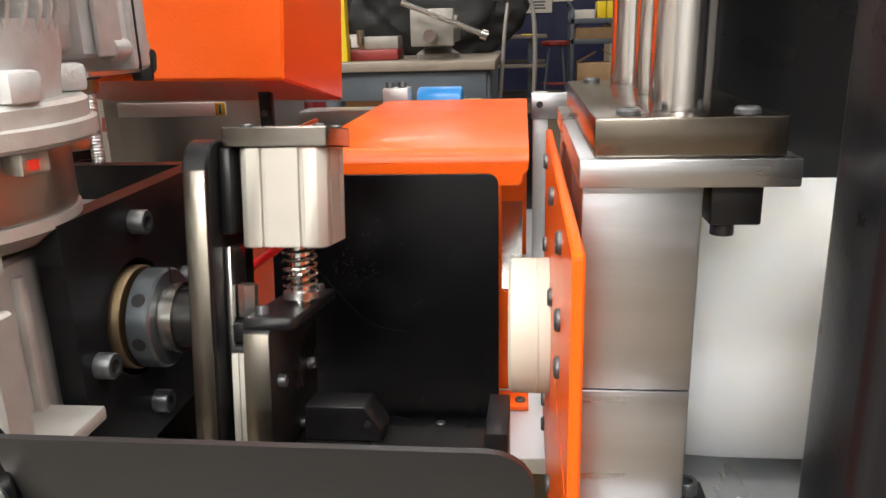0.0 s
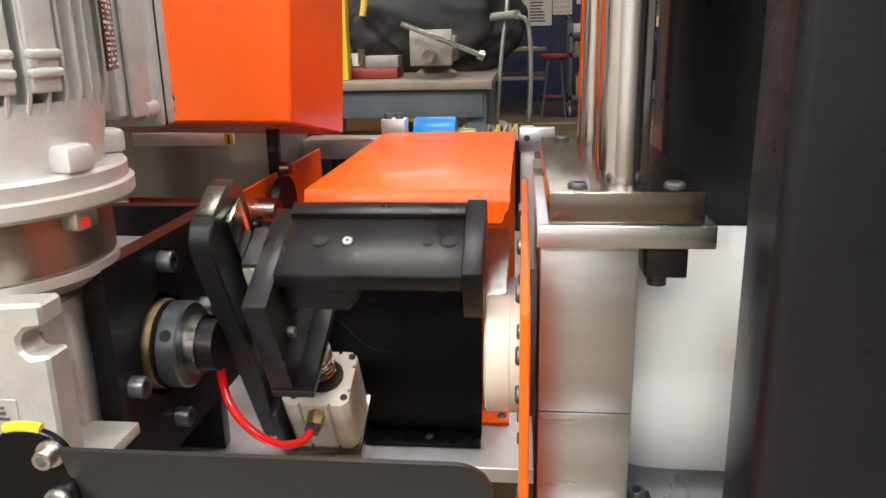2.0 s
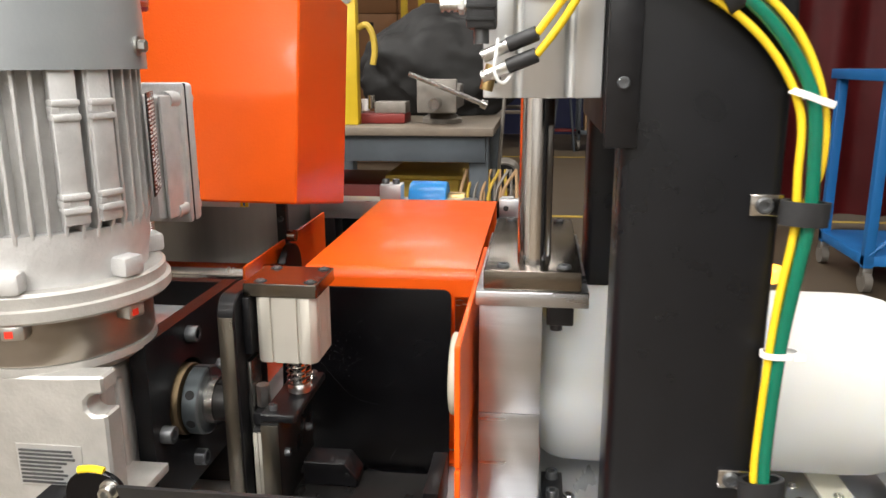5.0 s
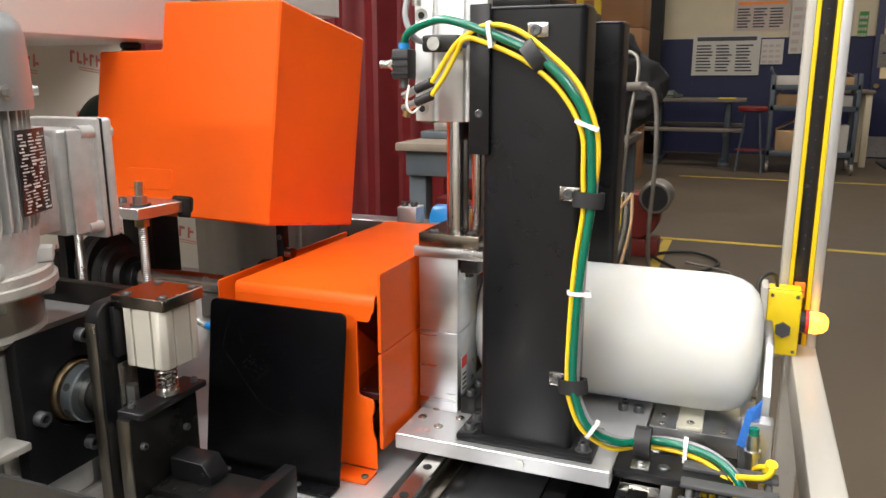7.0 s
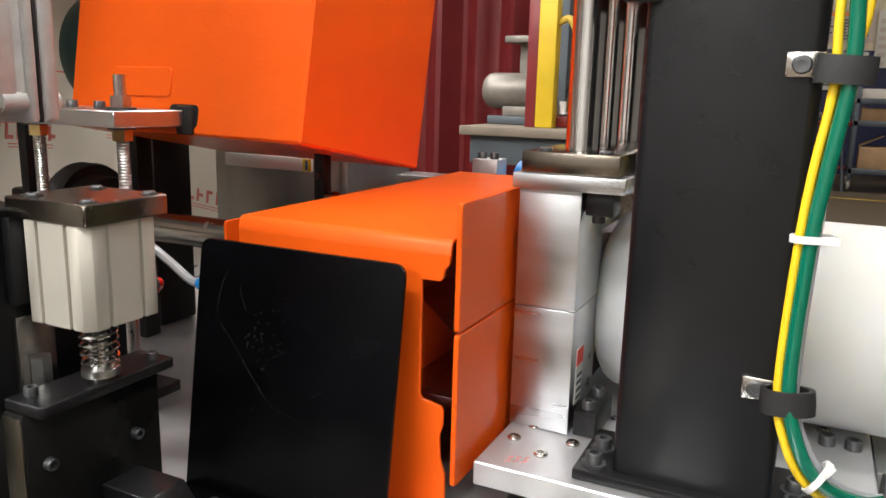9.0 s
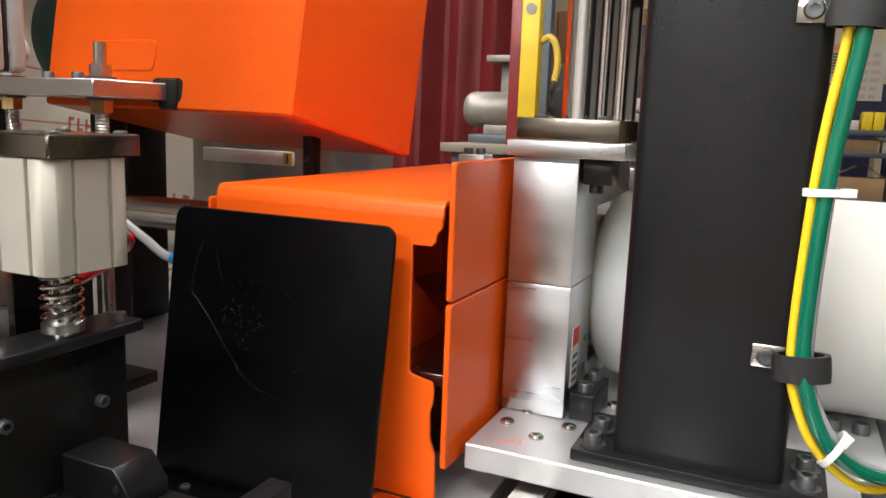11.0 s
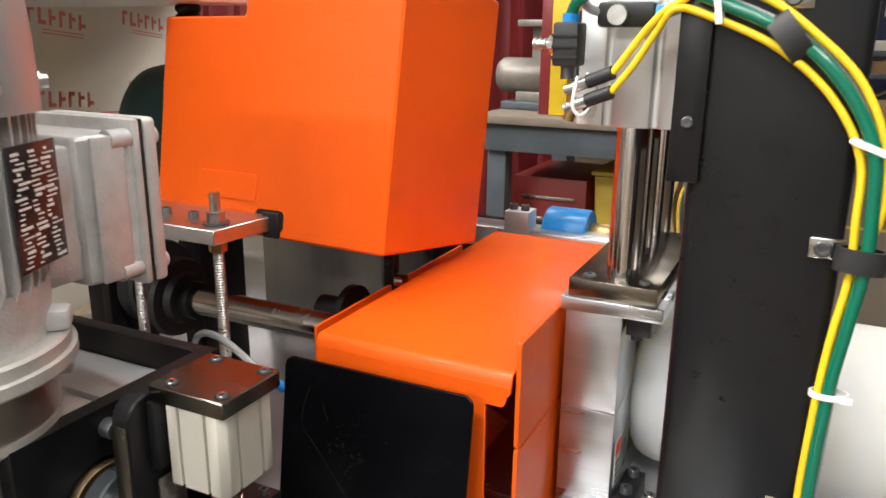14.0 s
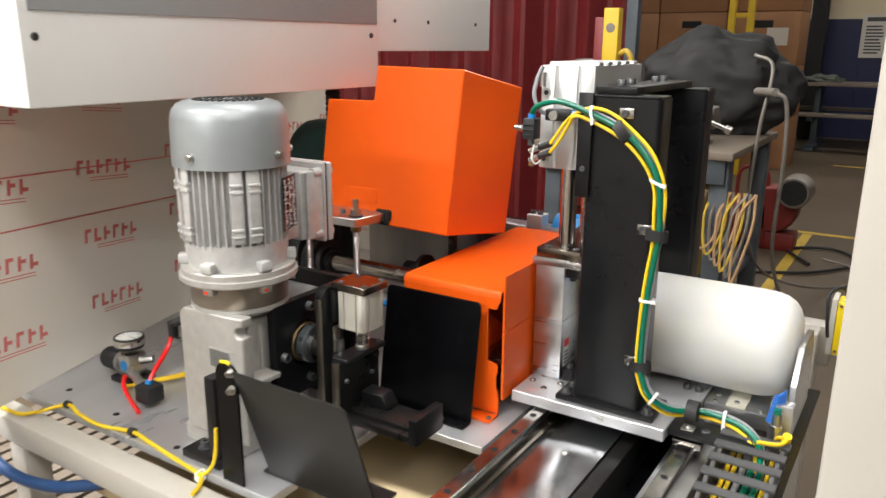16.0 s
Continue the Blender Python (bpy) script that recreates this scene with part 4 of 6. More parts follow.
part("strut", box(-0.487, -0.475, 0.63, 0.652, 0.776, 1.03, 0.001), BLACK, drive)
part("strut", box(-0.455, -0.443, 0.74, 0.762, 0.776, 1.03, 0.001), BLACK, drive)
part("clear_hose", hose([(-0.33, 0.60, 0.90), (-0.30, 0.585, 0.935), (-0.26, 0.57, 0.945), (-0.22, 0.565, 0.93), (-0.19, 0.56, 0.918), (-0.16, 0.56, 0.915)], 0.0035, 8), CLEARTUBE, drive, "clear air tube")
part("hose_fitting", rod((-0.185, 0.5605, 0.9175), (-0.172, 0.5605, 0.916), 0.0048, 10), BLUEPART, drive)
rail = thing("cross_slide", (-0.2, 1.12, 0.775), "aluminium cross slide with a small stop block", "slide")
part("beam", box(-0.283, -0.005, 1.045, 1.095, 0.925, 0.955, 0.002), ALU, rail)
part("beam_foot", box(-0.28, -0.24, 1.045, 1.095, 0.776, 0.925, 0.002), BLACK, rail)
part("beam_foot", box(-0.075, -0.025, 1.045, 1.095, 0.776, 0.925, 0.002), BLACK, rail)
part("stop_block", box(-0.160, -0.125, 1.030, 1.065, 0.9555, 0.985, 0.0015), ANOD, rail)
for x in (-0.152, -0.135):
    bolt((x, 1.045, 0.985), "+z", 0.006, rail)
part("blue_roller", lathe([(0.01, -0.120), (0.034, -0.120), (0.036, -0.117), (0.036, -0.060), (0.034, -0.057), (0.01, -0.057)], (0, 1.105, 0.945), "x", 32), BLUEPART, rail, "bright blue roller")
part("roller_end", lathe([(0.006, -0.057), (0.016, -0.057), (0.018, -0.054), (0.018, -0.030), (0.016, -0.027), (0.006, -0.027)], (0, 1.105, 0.945), "x", 24), BRASS, rail, "brass end collar")
part("dark_back", box(-0.42, 0.06, 1.20, 1.21, 0.776, 0.93, 0.001), BLACKSHEET, rail)
sensor = thing("sensor_post", (0.055, 0.93, 0.775), "small aluminium sensor post beside the guard", "sensor post")
part("post", box(0.042, 0.060, 0.92, 0.945, 0.7755, 0.985, 0.001), ANOD, sensor)
part("head", box(0.040, 0.085, 0.915, 0.93, 0.955, 0.985, 0.001), ALU, sensor)
hole_disc((0.05, 0.915, 0.972), "-y", 0.004, sensor)

# ---------------------------------------------------------------- left side: film-covered sheet, cabinet, air supply
screen = thing("guard_sheet", (-0.7, 0.4, 0.776), "clear polycarbonate guard sheet still in printed protective film", "guard sheet")
PANEL = Matrix.Translation((-0.629, 0.156, 0.776)) @ pose(0, 0, 0, 0, 0, 106.8)
b = box(-0.55, 1.25, 0.0, 0.006, 0.0, 0.62, 0.001)
bmesh.ops.transform(b, matrix=PANEL, verts=b.verts)
part("sheet", b, FILM, screen)
def printed_mark(u, w, bm):
    """A maker's mark kept as six bold leaning blocks over two fine bars."""
    for j in range(6):
        x, z = u + 0.024 * j, w - 0.0022 * j
        bm = prism([(x, z), (x + 0.006, z), (x + 0.009, z + 0.024), (x + 0.003, z + 0.024)], "y", -0.0006, 0.0, 0, bm=bm)
        v = z + (0.018, 0.0, 0.009, 0.018, 0.012, 0.004)[j]
        bm = prism([(x + 0.0055, v), (x + 0.017, v - 0.001), (x + 0.0178, v + 0.005), (x + 0.0063, v + 0.006)], "y", -0.0006, 0.0, 0, bm=bm)
    for j in range(2):
        bm = prism([(u + 0.03, w - 0.010 - 0.005 * j), (u + 0.13, w - 0.019 - 0.005 * j), (u + 0.13, w - 0.0175 - 0.005 * j), (u + 0.03, w - 0.0085 - 0.005 * j)], "y", -0.0005, 0.0, 0, bm=bm)
    return bm


def printed_layer(bm, place, base):
    bmesh.ops.transform(bm, matrix=place, verts=bm.verts)
    tagged(part("film_print", bm, REDINK, base, "faded red print on the film", smooth=False), "faded red print on the film", kind="stuff")


b = None
for row in range(4):
    for i in range(7):
        b = printed_mark(-0.275 + 0.246 * i, 0.088 + 0.122 * row, b)
printed_layer(b, PANEL, screen)
for z in (0.257, 0.34):
    b = prism([(-0.5, z + 0.04), (1.2, z - 0.05), (1.2, z - 0.0475), (-0.5, z + 0.0425)], "y", -0.0005, 0.0, 0)
    bmesh.ops.transform(b, matrix=PANEL, verts=b.verts)
    part("printed_line", b, REDINK, screen, smooth=False)

rear = thing("rear_guard_sheet", (-0.7, 1.16, 0.776), "rear polycarbonate guard sheet in printed protective film", "guard sheet")
part("sheet", box(-0.90, -0.40, 1.222, 1.228, 0.776, 0.985, 0.001), FILM, rear)
b = None
for k in range(3):
    b = printed_mark(-0.87 + 0.165 * k, 0.855 + 0.055 * (k % 2), b)
printed_layer(b, Matrix.Translation((0, 1.222, 0)), rear)

cab = thing("overhead_cabinet", (-0.6, 0.5, 1.25), "white sheet-metal overhead cabinet with a grey front panel", "cabinet")
part("body", box(-1.0, -0.388, 0.128, 0.822, 1.25, 1.62, 0.002), CABINET, cab)
part("front_panel", box(-0.3885, -0.3855, 0.14, 0.817, 1.3655, 1.60, 0.001), GREYPANE, cab, "grey front panel")
part("side_box", box(-1.0, -0.405, 0.8235, 1.29, 1.316, 1.62, 0.002), CABINET, cab)
for y, z in ((0.145, 1.335), (0.80, 1.345)):
    bolt((-0.388, y, z), "+x", 0.005, cab, BOLT, flat=True)
for y in (0.90, 1.02, 1.22):
    bolt((-0.405, y, 1.375), "+x", 0.004, cab, BOLT, flat=True)
for y in (0.98, 1.0, 1.12, 1.14):
    bolt((-0.405, y, 1.43), "+x", 0.002, cab, BOLT, flat=True)
for i in range(12):
    part("conduit_rib", lathe([(0.012, 1.13 + 0.01 * i), (0.015, 1.133 + 0.01 * i), (0.015, 1.137 + 0.01 * i), (0.012, 1.14 + 0.01 * i)], (-0.47, 0.78, 0), n=16), RUBBER, cab)
part("column", box(-0.98, -0.93, 0.9, 0.95, 0.775, 1.25, 0.003), WHITEPAINT, cab)

frl = thing("air_regulator", (-0.55, 0.335, 0.775), "small air pressure regulator with a round dial gauge", "regulator")
part("body", box(-0.568, -0.532, 0.318, 0.352, 0.785, 0.825, 0.004), ZINC, frl, "metal regulator body")
part("mount", box(-0.575, -0.525, 0.31, 0.36, 0.7755, 0.785, 0.001), BLACK, frl)
part("knob", lathe([(0.004, -0.605), (0.017, -0.605), (0.019, -0.600), (0.019, -0.575), (0.015, -0.569), (0.004, -0.569)], (0, 0.33, 0.806), "x", 24), RUBBER, frl, "black adjusting knob")
part("filter_block", box(-0.464, -0.430, 0.276, 0.308, 0.7800, 0.8090, 0.004), RUBBER, frl)
part("block_ring", rod((-0.447, 0.292, 0.8090), (-0.447, 0.294, 0.8150), 0.0062, 14), BLUEPART, frl)
part("link_pipe", rod((-0.532, 0.320, 0.800), (-0.464, 0.296, 0.796), 0.0075, 14), ZINC, frl)
part("bonnet", rod((-0.5690, 0.33, 0.806), (-0.5600, 0.33, 0.806), 0.0175, 24, bevel=0.001), ZINC, frl)
part("badge", rod((-0.546, 0.3178, 0.806), (-0.546, 0.3168, 0.806), 0.0085, 20), BLUEPART, frl)
part("side_port", rod((-0.532, 0.340, 0.812), (-0.512, 0.352, 0.815), 0.0065, 12), ZINC, frl)
part("gauge_rim", rod((-0.55, 0.335, 0.8400), (-0.55, 0.335, 0.8512), 0.0258, 36, bevel=0.0012), CHROME, frl, "bright gauge rim")
part("gauge_case", lathe([(0.003, 0.826), (0.006, 0.830), (0.023, 0.834), (0.0245, 0.838), (0.0245, 0.853), (0.0225, 0.854), (0.0215, 0.8515), (0.003, 0.8515)], (-0.55, 0.335, 0), n=32), RUBBER, frl)
part("dial", lathe([(0.0001, 0.8518), (0.0212, 0.8518), (0.0212, 0.8522)], (-0.55, 0.335, 0), n=32), LABELWHITE, frl, "white dial face")
part("needle", box(-0.551, -0.536, 0.3345, 0.3355, 0.8523, 0.8527, 0), INK, frl)
for i in range(9):
    a = radians(-30 + 30 * i)
    b = box(0.014, 0.0195, -0.0006, 0.0006, 0.8523, 0.8526, 0)
    bmesh.ops.transform(b, matrix=pose(-0.55, 0.335, 0, 0, 0, math.degrees(a)), verts=b.verts)
    part("tick", b, INK, frl)
airline = thing("red_air_line", (-0.45, 0.4, 0.8), "red air tube with black elbow fittings to the regulator", "air tube")
part("tube", hose([(-0.528, 0.305, 0.797), (-0.510, 0.290, 0.792), (-0.485, 0.279, 0.784), (-0.455, 0.268, 0.7795), (-0.43, 0.258, 0.7795)], 0.0038, 10), REDTUBE, airline)
part("tube", hose([(-0.447, 0.294, 0.812), (-0.449, 0.308, 0.828), (-0.453, 0.335, 0.850), (-0.455, 0.350, 0.872)], 0.0038, 10), REDTUBE, airline)
part("elbow", rod((-0.455, 0.352, 0.868), (-0.455, 0.352, 0.893), 0.008, 14), RUBBER, airline)
part("elbow_arm", rod((-0.455, 0.352, 0.889), (-0.437, 0.364, 0.899), 0.0075, 14), RUBBER, airline)
part("plug", rod((-0.437, 0.364, 0.899), (-0.395, 0.392, 0.918), 0.007, 14), ZINC, airline)
part("plug_hex", rod((-0.414, 0.3795, 0.9095), (-0.404, 0.386, 0.914), 0.0095, 6), ZINC, airline)
cable = thing("yellow_cable", (-0.4, 0.21, 0.775), "yellow sensor cable clipped along the frame edge", "cable")
part("front_run", hose([(-0.75, 0.172, 0.767), (-0.62, 0.165, 0.7665), (-0.58, 0.178, 0.7705), (-0.544, 0.212, 0.7795), (-0.50, 0.204, 0.7795), (-0.445, 0.203, 0.777), (-0.385, 0.214, 0.7795), (-0.34, 0.209, 0.7795), (-0.30, 0.206, 0.776),
                       (-0.25, 0.204, 0.771), (-0.222, 0.200, 0.769), (-0.207, 0.186, 0.767), (-0.200, 0.168, 0.766)], 0.0030, 8), YELLOW, cable)
part("back_run", hose([(-0.53, 0.30, 0.7795), (-0.50, 0.33, 0.7835), (-0.46, 0.38, 0.7875), (-0.42, 0.42, 0.792), (-0.375, 0.44, 0.80)], 0.003, 8), YELLOW, cable)
part("back_run", hose([(-0.535, 0.31, 0.7795), (-0.49, 0.36, 0.7835), (-0.45, 0.40, 0.795), (-0.40, 0.435, 0.81), (-0.375, 0.448, 0.815)], 0.003, 8), YELLOW, cable)
part("side_run", hose([(-0.224, 0.2005, 0.7705), (-0.212, 0.204, 0.776), (-0.203, 0.2085, 0.792), (-0.2005, 0.212, 0.815), (-0.200, 0.2135, 0.84)], 0.0026, 8), YELLOW, cable)
for z in (0.767, 0.772):
    part("tie", hose([(-0.228, 0.196, z), (-0.222, 0.205, z + 0.005), (-0.216, 0.204, z), (-0.220, 0.195, z - 0.003), (-0.228, 0.196, z)], 0.0012, 6, 4), NYLON, cable)
for x, y in ((-0.544, 0.213), (-0.385, 0.2145), (-0.45, 0.39)):
    part("clip", lathe([(0.0042, -0.004), (0.0062, -0.004), (0.0062, 0.004), (0.0042, 0.004)], (x, y, 0.7795), "x", 16), RUBBER, cable)
hosea = thing("blue_hose", (-0.5, 0.1, 0.66), "dark blue hose looping under the frame rail", "hose")
part("hose", hose([(-0.85, 0.10, 0.745), (-0.66, 0.125, 0.708), (-0.56, 0.130, 0.690), (-0.47, 0.14, 0.698), (-0.40, 0.17, 0.712)], 0.009, 12), BLUETUBE, hosea)
pallet = thing("slatted_base", (-1.03, 0.42, FLOOR), "worn wooden slatted platform standing on the floor", "platform")
for i in range(14):
    part("slat", box(-1.36 + 0.045 * i, -1.328 + 0.045 * i, 0.20, 0.68, 0.385, 0.40, 0.001), BENCHWOOD, pallet)
for y in (0.22, 0.42, 0.62):
    part("bearer", box(-1.37, -0.73, y, y + 0.05, FLOOR, 0.3845, 0.002), BENCHWOOD, pallet)

# ---------------------------------------------------------------- carriage
car = thing("clamp_carriage", (0.17, 0.7, 0.793), "sliding carriage with black columns and a pneumatic clamp", "carriage")
b = prism([(0.046, 0.580), (0.283, 0.580), (0.283, 0.652), (0.303, 0.652), (0.303, 0.985), (0.046, 0.985)], "z", 0.7965, 0.8145, 0.0012)
part("base_plate", b, ALUPLATE, car, "milled aluminium base plate")
for x in (0.0735, 0.290):
    for y in (0.60, 0.86):
        part("rail_block", box(x, x + 0.04, y, y + 0.075, 0.7865, 0.7962, 0.001), STEEL, car)
hx = [(0.047 + 0.012, 0.628), (0.0855, 0.612), (0.066, 0.655), (0.101, 0.640), (0.12, 0.70), (0.06, 0.69), (0.27, 0.76), (0.262, 0.80)]
for x, y in hx:
    bolt((x, y, 0.8143), "+z", 0.0052, car, STEEL, flat=True)
part("plate_screw", rod((0.19, 0.580, 0.806), (0.19, 0.5775, 0.806), 0.0048, 16), ZINC, car)
rng = random.Random(3)
for i, (x, y) in enumerate(((0.066, 0.590), (0.0715, 0.592), (0.077, 0.594))):
    part("ink_mark", hose([(x, y, 0.8148), (x + 0.003, y + 0.004, 0.8148), (x + 0.0005, y + 0.007, 0.8148), (x + 0.003, y + 0.010, 0.8148)], 0.0004, 5, 4), REDINK, car)


def column(x0, y0, y1, name):
    b = prism(rounded(x0, x0 + 0.1, y0, y1, 0.007, 4), "z", 0.8225, 1.262, 0.0)
    c = part(name, b, BLACKPAINT, car, "black painted square steel tube column")
    part("end_cap", prism(rounded(x0 + 0.0015, x0 + 0.0985, y0 + 0.0015, y1 - 0.0015, 0.006, 4), "z", 1.262, 1.2655, 0.001), BLACKPAINT, c)
    part("foot_plate", box(x0 - 0.024, x0 + 0.124, y0 - 0.009, y1 + 0.012, 0.8148, 0.8224, 0.001), BLACK, c)
    for x in (x0 - 0.0125, x0 + 0.1125):
        for y in (y0 + 0.004, y0 + 0.030):
            part("washer", rod((x, y, 0.8224), (x, y, 0.8238), 0.0085, 20), BOLT, c)
            bolt((x, y, 0.8238), "+z", 0.0058, c, BOLT, 40)
    return c


column(0.1390, 0.598, 0.649, "front_column")
column(0.1345, 0.842, 0.893, "rear_column")
part("cylinder_bracket", box(0.1290, 0.1328, 0.640, 0.87, 1.13, 1.2645, 0.001), BLACK, car)
part("bracket_lip", box(0.1270, 0.1475, 0.5920, 0.5976, 1.125, 1.268, 0.001), BLACK, car)
part("top_bridge", box(0.142, 0.20, 0.615, 0.88, 1.2662, 1.2762, 0.001), BLACK, car)
for y in (0.65, 0.69, 0.80, 0.84):
    bolt((0.165, y, 1.2762), "+z", 0.0062, car)
for z in (1.165, 1.235):
    bolt((0.1372, 0.5920, z), "-y", 0.004, car, flat=True)
# guided clamp cylinder
b = prism([(0.0475, 0.642), (0.068, 0.640), (0.0695, 0.6425), (0.0735, 0.6425), (0.075, 0.640), (0.103, 0.640), (0.1045, 0.6425), (0.1085, 0.6425), (0.11, 0.640), (0.1285, 0.642), (0.1285, 0.84), (0.11, 0.842), (0.1085, 0.8395),
            (0.1045, 0.8395), (0.103, 0.842), (0.068, 0.842), (0.0475, 0.84)], "z", 1.1535, 1.3015, 0.0008)
cc = part("clamp_cylinder", b, ANOD, car, "anodised aluminium guided clamp cylinder")
for z in (1.167, 1.263):
    part("port_screw", rod((0.0565, 0.6415, z), (0.0565, 0.639, z), 0.0072, 20), ZINC, cc)
    hole_disc((0.0565, 0.639, z), "-y", 0.0036, cc)
for i in range(5):
    part("cylinder_rib", box(0.0525, 0.1290, 0.655 + 0.036 * i, 0.672 + 0.036 * i, 1.3017, 1.3065, 0.001), ANOD, cc)
for y, r in ((0.672, 0.0125), (0.815, 0.0125), (0.744, 0.0085)):
    part("guide_rod", rod((0.0855, y, 1.03), (0.0855, y, 1.1535), r, 32), CHROME, car, "chromed guide rod")
tp = part("tool_plate", box(0.049, 0.1205, 0.6435, 0.838, 1.0145, 1.0298, 0.0008), DARKSTEEL, car, "dark ground steel tool plate")
for x, y in ((0.063, 0.655), (0.108, 0.655), (0.063, 0.826), (0.108, 0.826)):
    bolt((x, y, 1.0298), "+z", 0.0050, tp, BOLT, flat=True)
part("jaw_plate", box(0.0435, 0.126, 0.6410, 0.84, 1.0032, 1.0143, 0.0008), ALU, car, "milled aluminium jaw plate")
part("jaw_stop", box(0.0960, 0.1160, 0.652, 0.674, 0.9855, 1.003, 0.001), BLACK, car)
part("stop_screw", rod((0.1035, 0.662, 0.9795), (0.1035, 0.662, 0.9855), 0.0048, 18), RUBBER, car)
b = box(0.0455, 0.0930, 0.652, 0.718, 0.9125, 1.003, 0.0008)
box(0.0455, 0.0930, 0.718, 0.838, 0.965, 1.003, 0.0008, bm=b)
part("upper_jaw", b, ALU, car, "milled aluminium upper jaw block")
b = box(0.0455, 0.0930, 0.652, 0.718, 0.8150, 0.9120, 0.0008)
box(0.0455, 0.0930, 0.718, 0.838, 0.8150, 0.84, 0.0008, bm=b)
lj = part("lower_jaw", b, ALU, car, "milled aluminium lower jaw block")
part("warning_label", box(0.0931, 0.0936, 0.664, 0.682, 0.835, 0.880, 0), LABELWHITE, lj, "small white and red warning label")
part("label_band", box(0.0936, 0.0938, 0.664, 0.682, 0.866, 0.879, 0), REDPAINT, lj)
for i in range(4):
    part("label_line", box(0.0936, 0.0938, 0.667, 0.680, 0.838 + 0.006 * i, 0.8405 + 0.006 * i, 0), INK, lj)
part("side_block", box(0.0960, 0.1140, 0.655, 0.705, 0.8148, 0.8345, 0.001), BLACK, car)
for y in (0.665, 0.695):
    bolt((0.1050, y, 0.8345), "+z", 0.0052, car)
for nm, z0, z1 in (("upper_shield", 0.9125, 1.0005), ("lower_shield", 0.8005, 0.9110)):
    b = prism(rounded(0.562, 0.838, z0, z1, 0.003, 3), "x", 0.0362, 0.0402, 0.0008)
    part(nm, b, ORANGE, car, "glossy orange split jaw shield")
for y in (0.625, 0.705, 0.80):
    for z in (0.986, 0.955, 0.935, 0.83, 0.812):
        if y < 0.7 or z not in (0.955,):
            bolt((0.0362, y, z), "-x", 0.0046, car, BOLT, flat=True)
# cradle under the bottle and its end stop
part("cradle_block", box(0.305, 0.4015, 0.712, 0.86, 0.7865, 0.8105, 0.001), ALU, car)
part("cradle_bar", box(0.335, 0.3625, 0.714, 0.85, 0.8107, 0.8155, 0.0008), PUCK, car)
for x, y in ((0.318, 0.722), (0.318, 0.745), (0.349, 0.724), (0.385, 0.722)):
    bolt((x, y, 0.8106 if x != 0.349 else 0.8156), "+z", 0.0042, car, STEEL, flat=True)
for x in (0.272, 0.290):
    bolt((x, 0.735, 0.8146), "+z", 0.006, car)
part("end_stop", prism([(0.70, 0.80), (0.86, 0.80), (0.86, 0.875), (0.83, 0.915), (0.74, 0.915), (0.70, 0.87)], "x", 0.420, 0.429, 0.001), ALU, car, "aluminium end stop")
part("stop_arm", box(0.4018, 0.432, 0.668, 0.69, 0.797, 0.852, 0.001), ALU, car)
part("stop_link", box(0.4018, 0.4295, 0.69, 0.86, 0.79, 0.7998, 0.001), ALU, car)
part("sensor", rod((0.414, 0.655, 0.80), (0.414, 0.655, 0.845), 0.006, 14), ZINC, car)
part("sensor_nut", rod((0.414, 0.655, 0.822), (0.414, 0.655, 0.828), 0.009, 6), ZINC, car)
part("sensor_lamp", rod((0.414, 0.655, 0.845), (0.414, 0.655, 0.852), 0.005, 12), GREEN, car)
b = None
rng = random.Random(12)
for i in range(5):
    b = prism([(0.398 + 0.004 * i, 0.825 + rng.uniform(-0.004, 0.004)), (0.407 + 0.003 * i, 0.822 + 0.006 * i), (0.412 + 0.002 * i, 0.862 + 0.003 * i), (0.406 + 0.002 * i, 0.866)], "y", 0.668 + 0.003 * i, 0.6695 + 0.003 * i, 0.0003, bm=b)
part("tape_scrap", b, BLUETAPE, car, "torn blue masking tape")
# valve cluster on the clamp cylinder
vb = part("flow_valve", box(0.0395, 0.058, 0.600, 0.622, 1.198, 1.228, 0.002), RUBBER, car, "black flow-control valve")
part("valve_knob", rod((0.0395, 0.611, 1.213), (0.022, 0.611, 1.213), 0.0032, 12), ZINC, vb)
for z in (1.204, 1.2115, 1.219):
    part("valve_groove", box(0.0393, 0.0582, 0.5990, 0.6002, z - 0.0012, z + 0.0012, 0.0003), HOLE, vb)
for x in (0.0225, 0.0265, 0.0305):
    part("knob_ridge", rod((x, 0.611, 1.213), (x + 0.0016, 0.611, 1.213), 0.0042, 14), ZINC, vb)
part("valve_stem", rod((0.0485, 0.611, 1.1980), (0.0485, 0.611, 1.1890), 0.0050, 14), BOLT, vb)
part("valve_nut", rod((0.034, 0.611, 1.213), (0.0375, 0.611, 1.213), 0.006, 6), ZINC, vb)
part("push_ring", rod((0.049, 0.611, 1.228), (0.049, 0.611, 1.234), 0.0058, 14), BLUEPART, vb)
part("banjo", box(0.066, 0.106, 0.6155, 0.631, 1.225, 1.242, 0.003), RUBBER, car)
part("banjo_screw", rod((0.0815, 0.6155, 1.233), (0.0815, 0.610, 1.233), 0.0068, 16), ZINC, car)
part("push_ring", rod((0.106, 0.622, 1.234), (0.112, 0.622, 1.234), 0.0058, 14), BLUEPART, car)
part("top_hose", hose([(0.056, 0.625, 1.30), (0.050, 0.62, 1.28), (0.049, 0.615, 1.26), (0.058, 0.615, 1.24), (0.07, 0.62, 1.234)], 0.0032, 8), GREYTUBE, car)
part("top_fitting", rod((0.057, 0.626, 1.272), (0.057, 0.626, 1.292), 0.005, 12), ZINC, car)
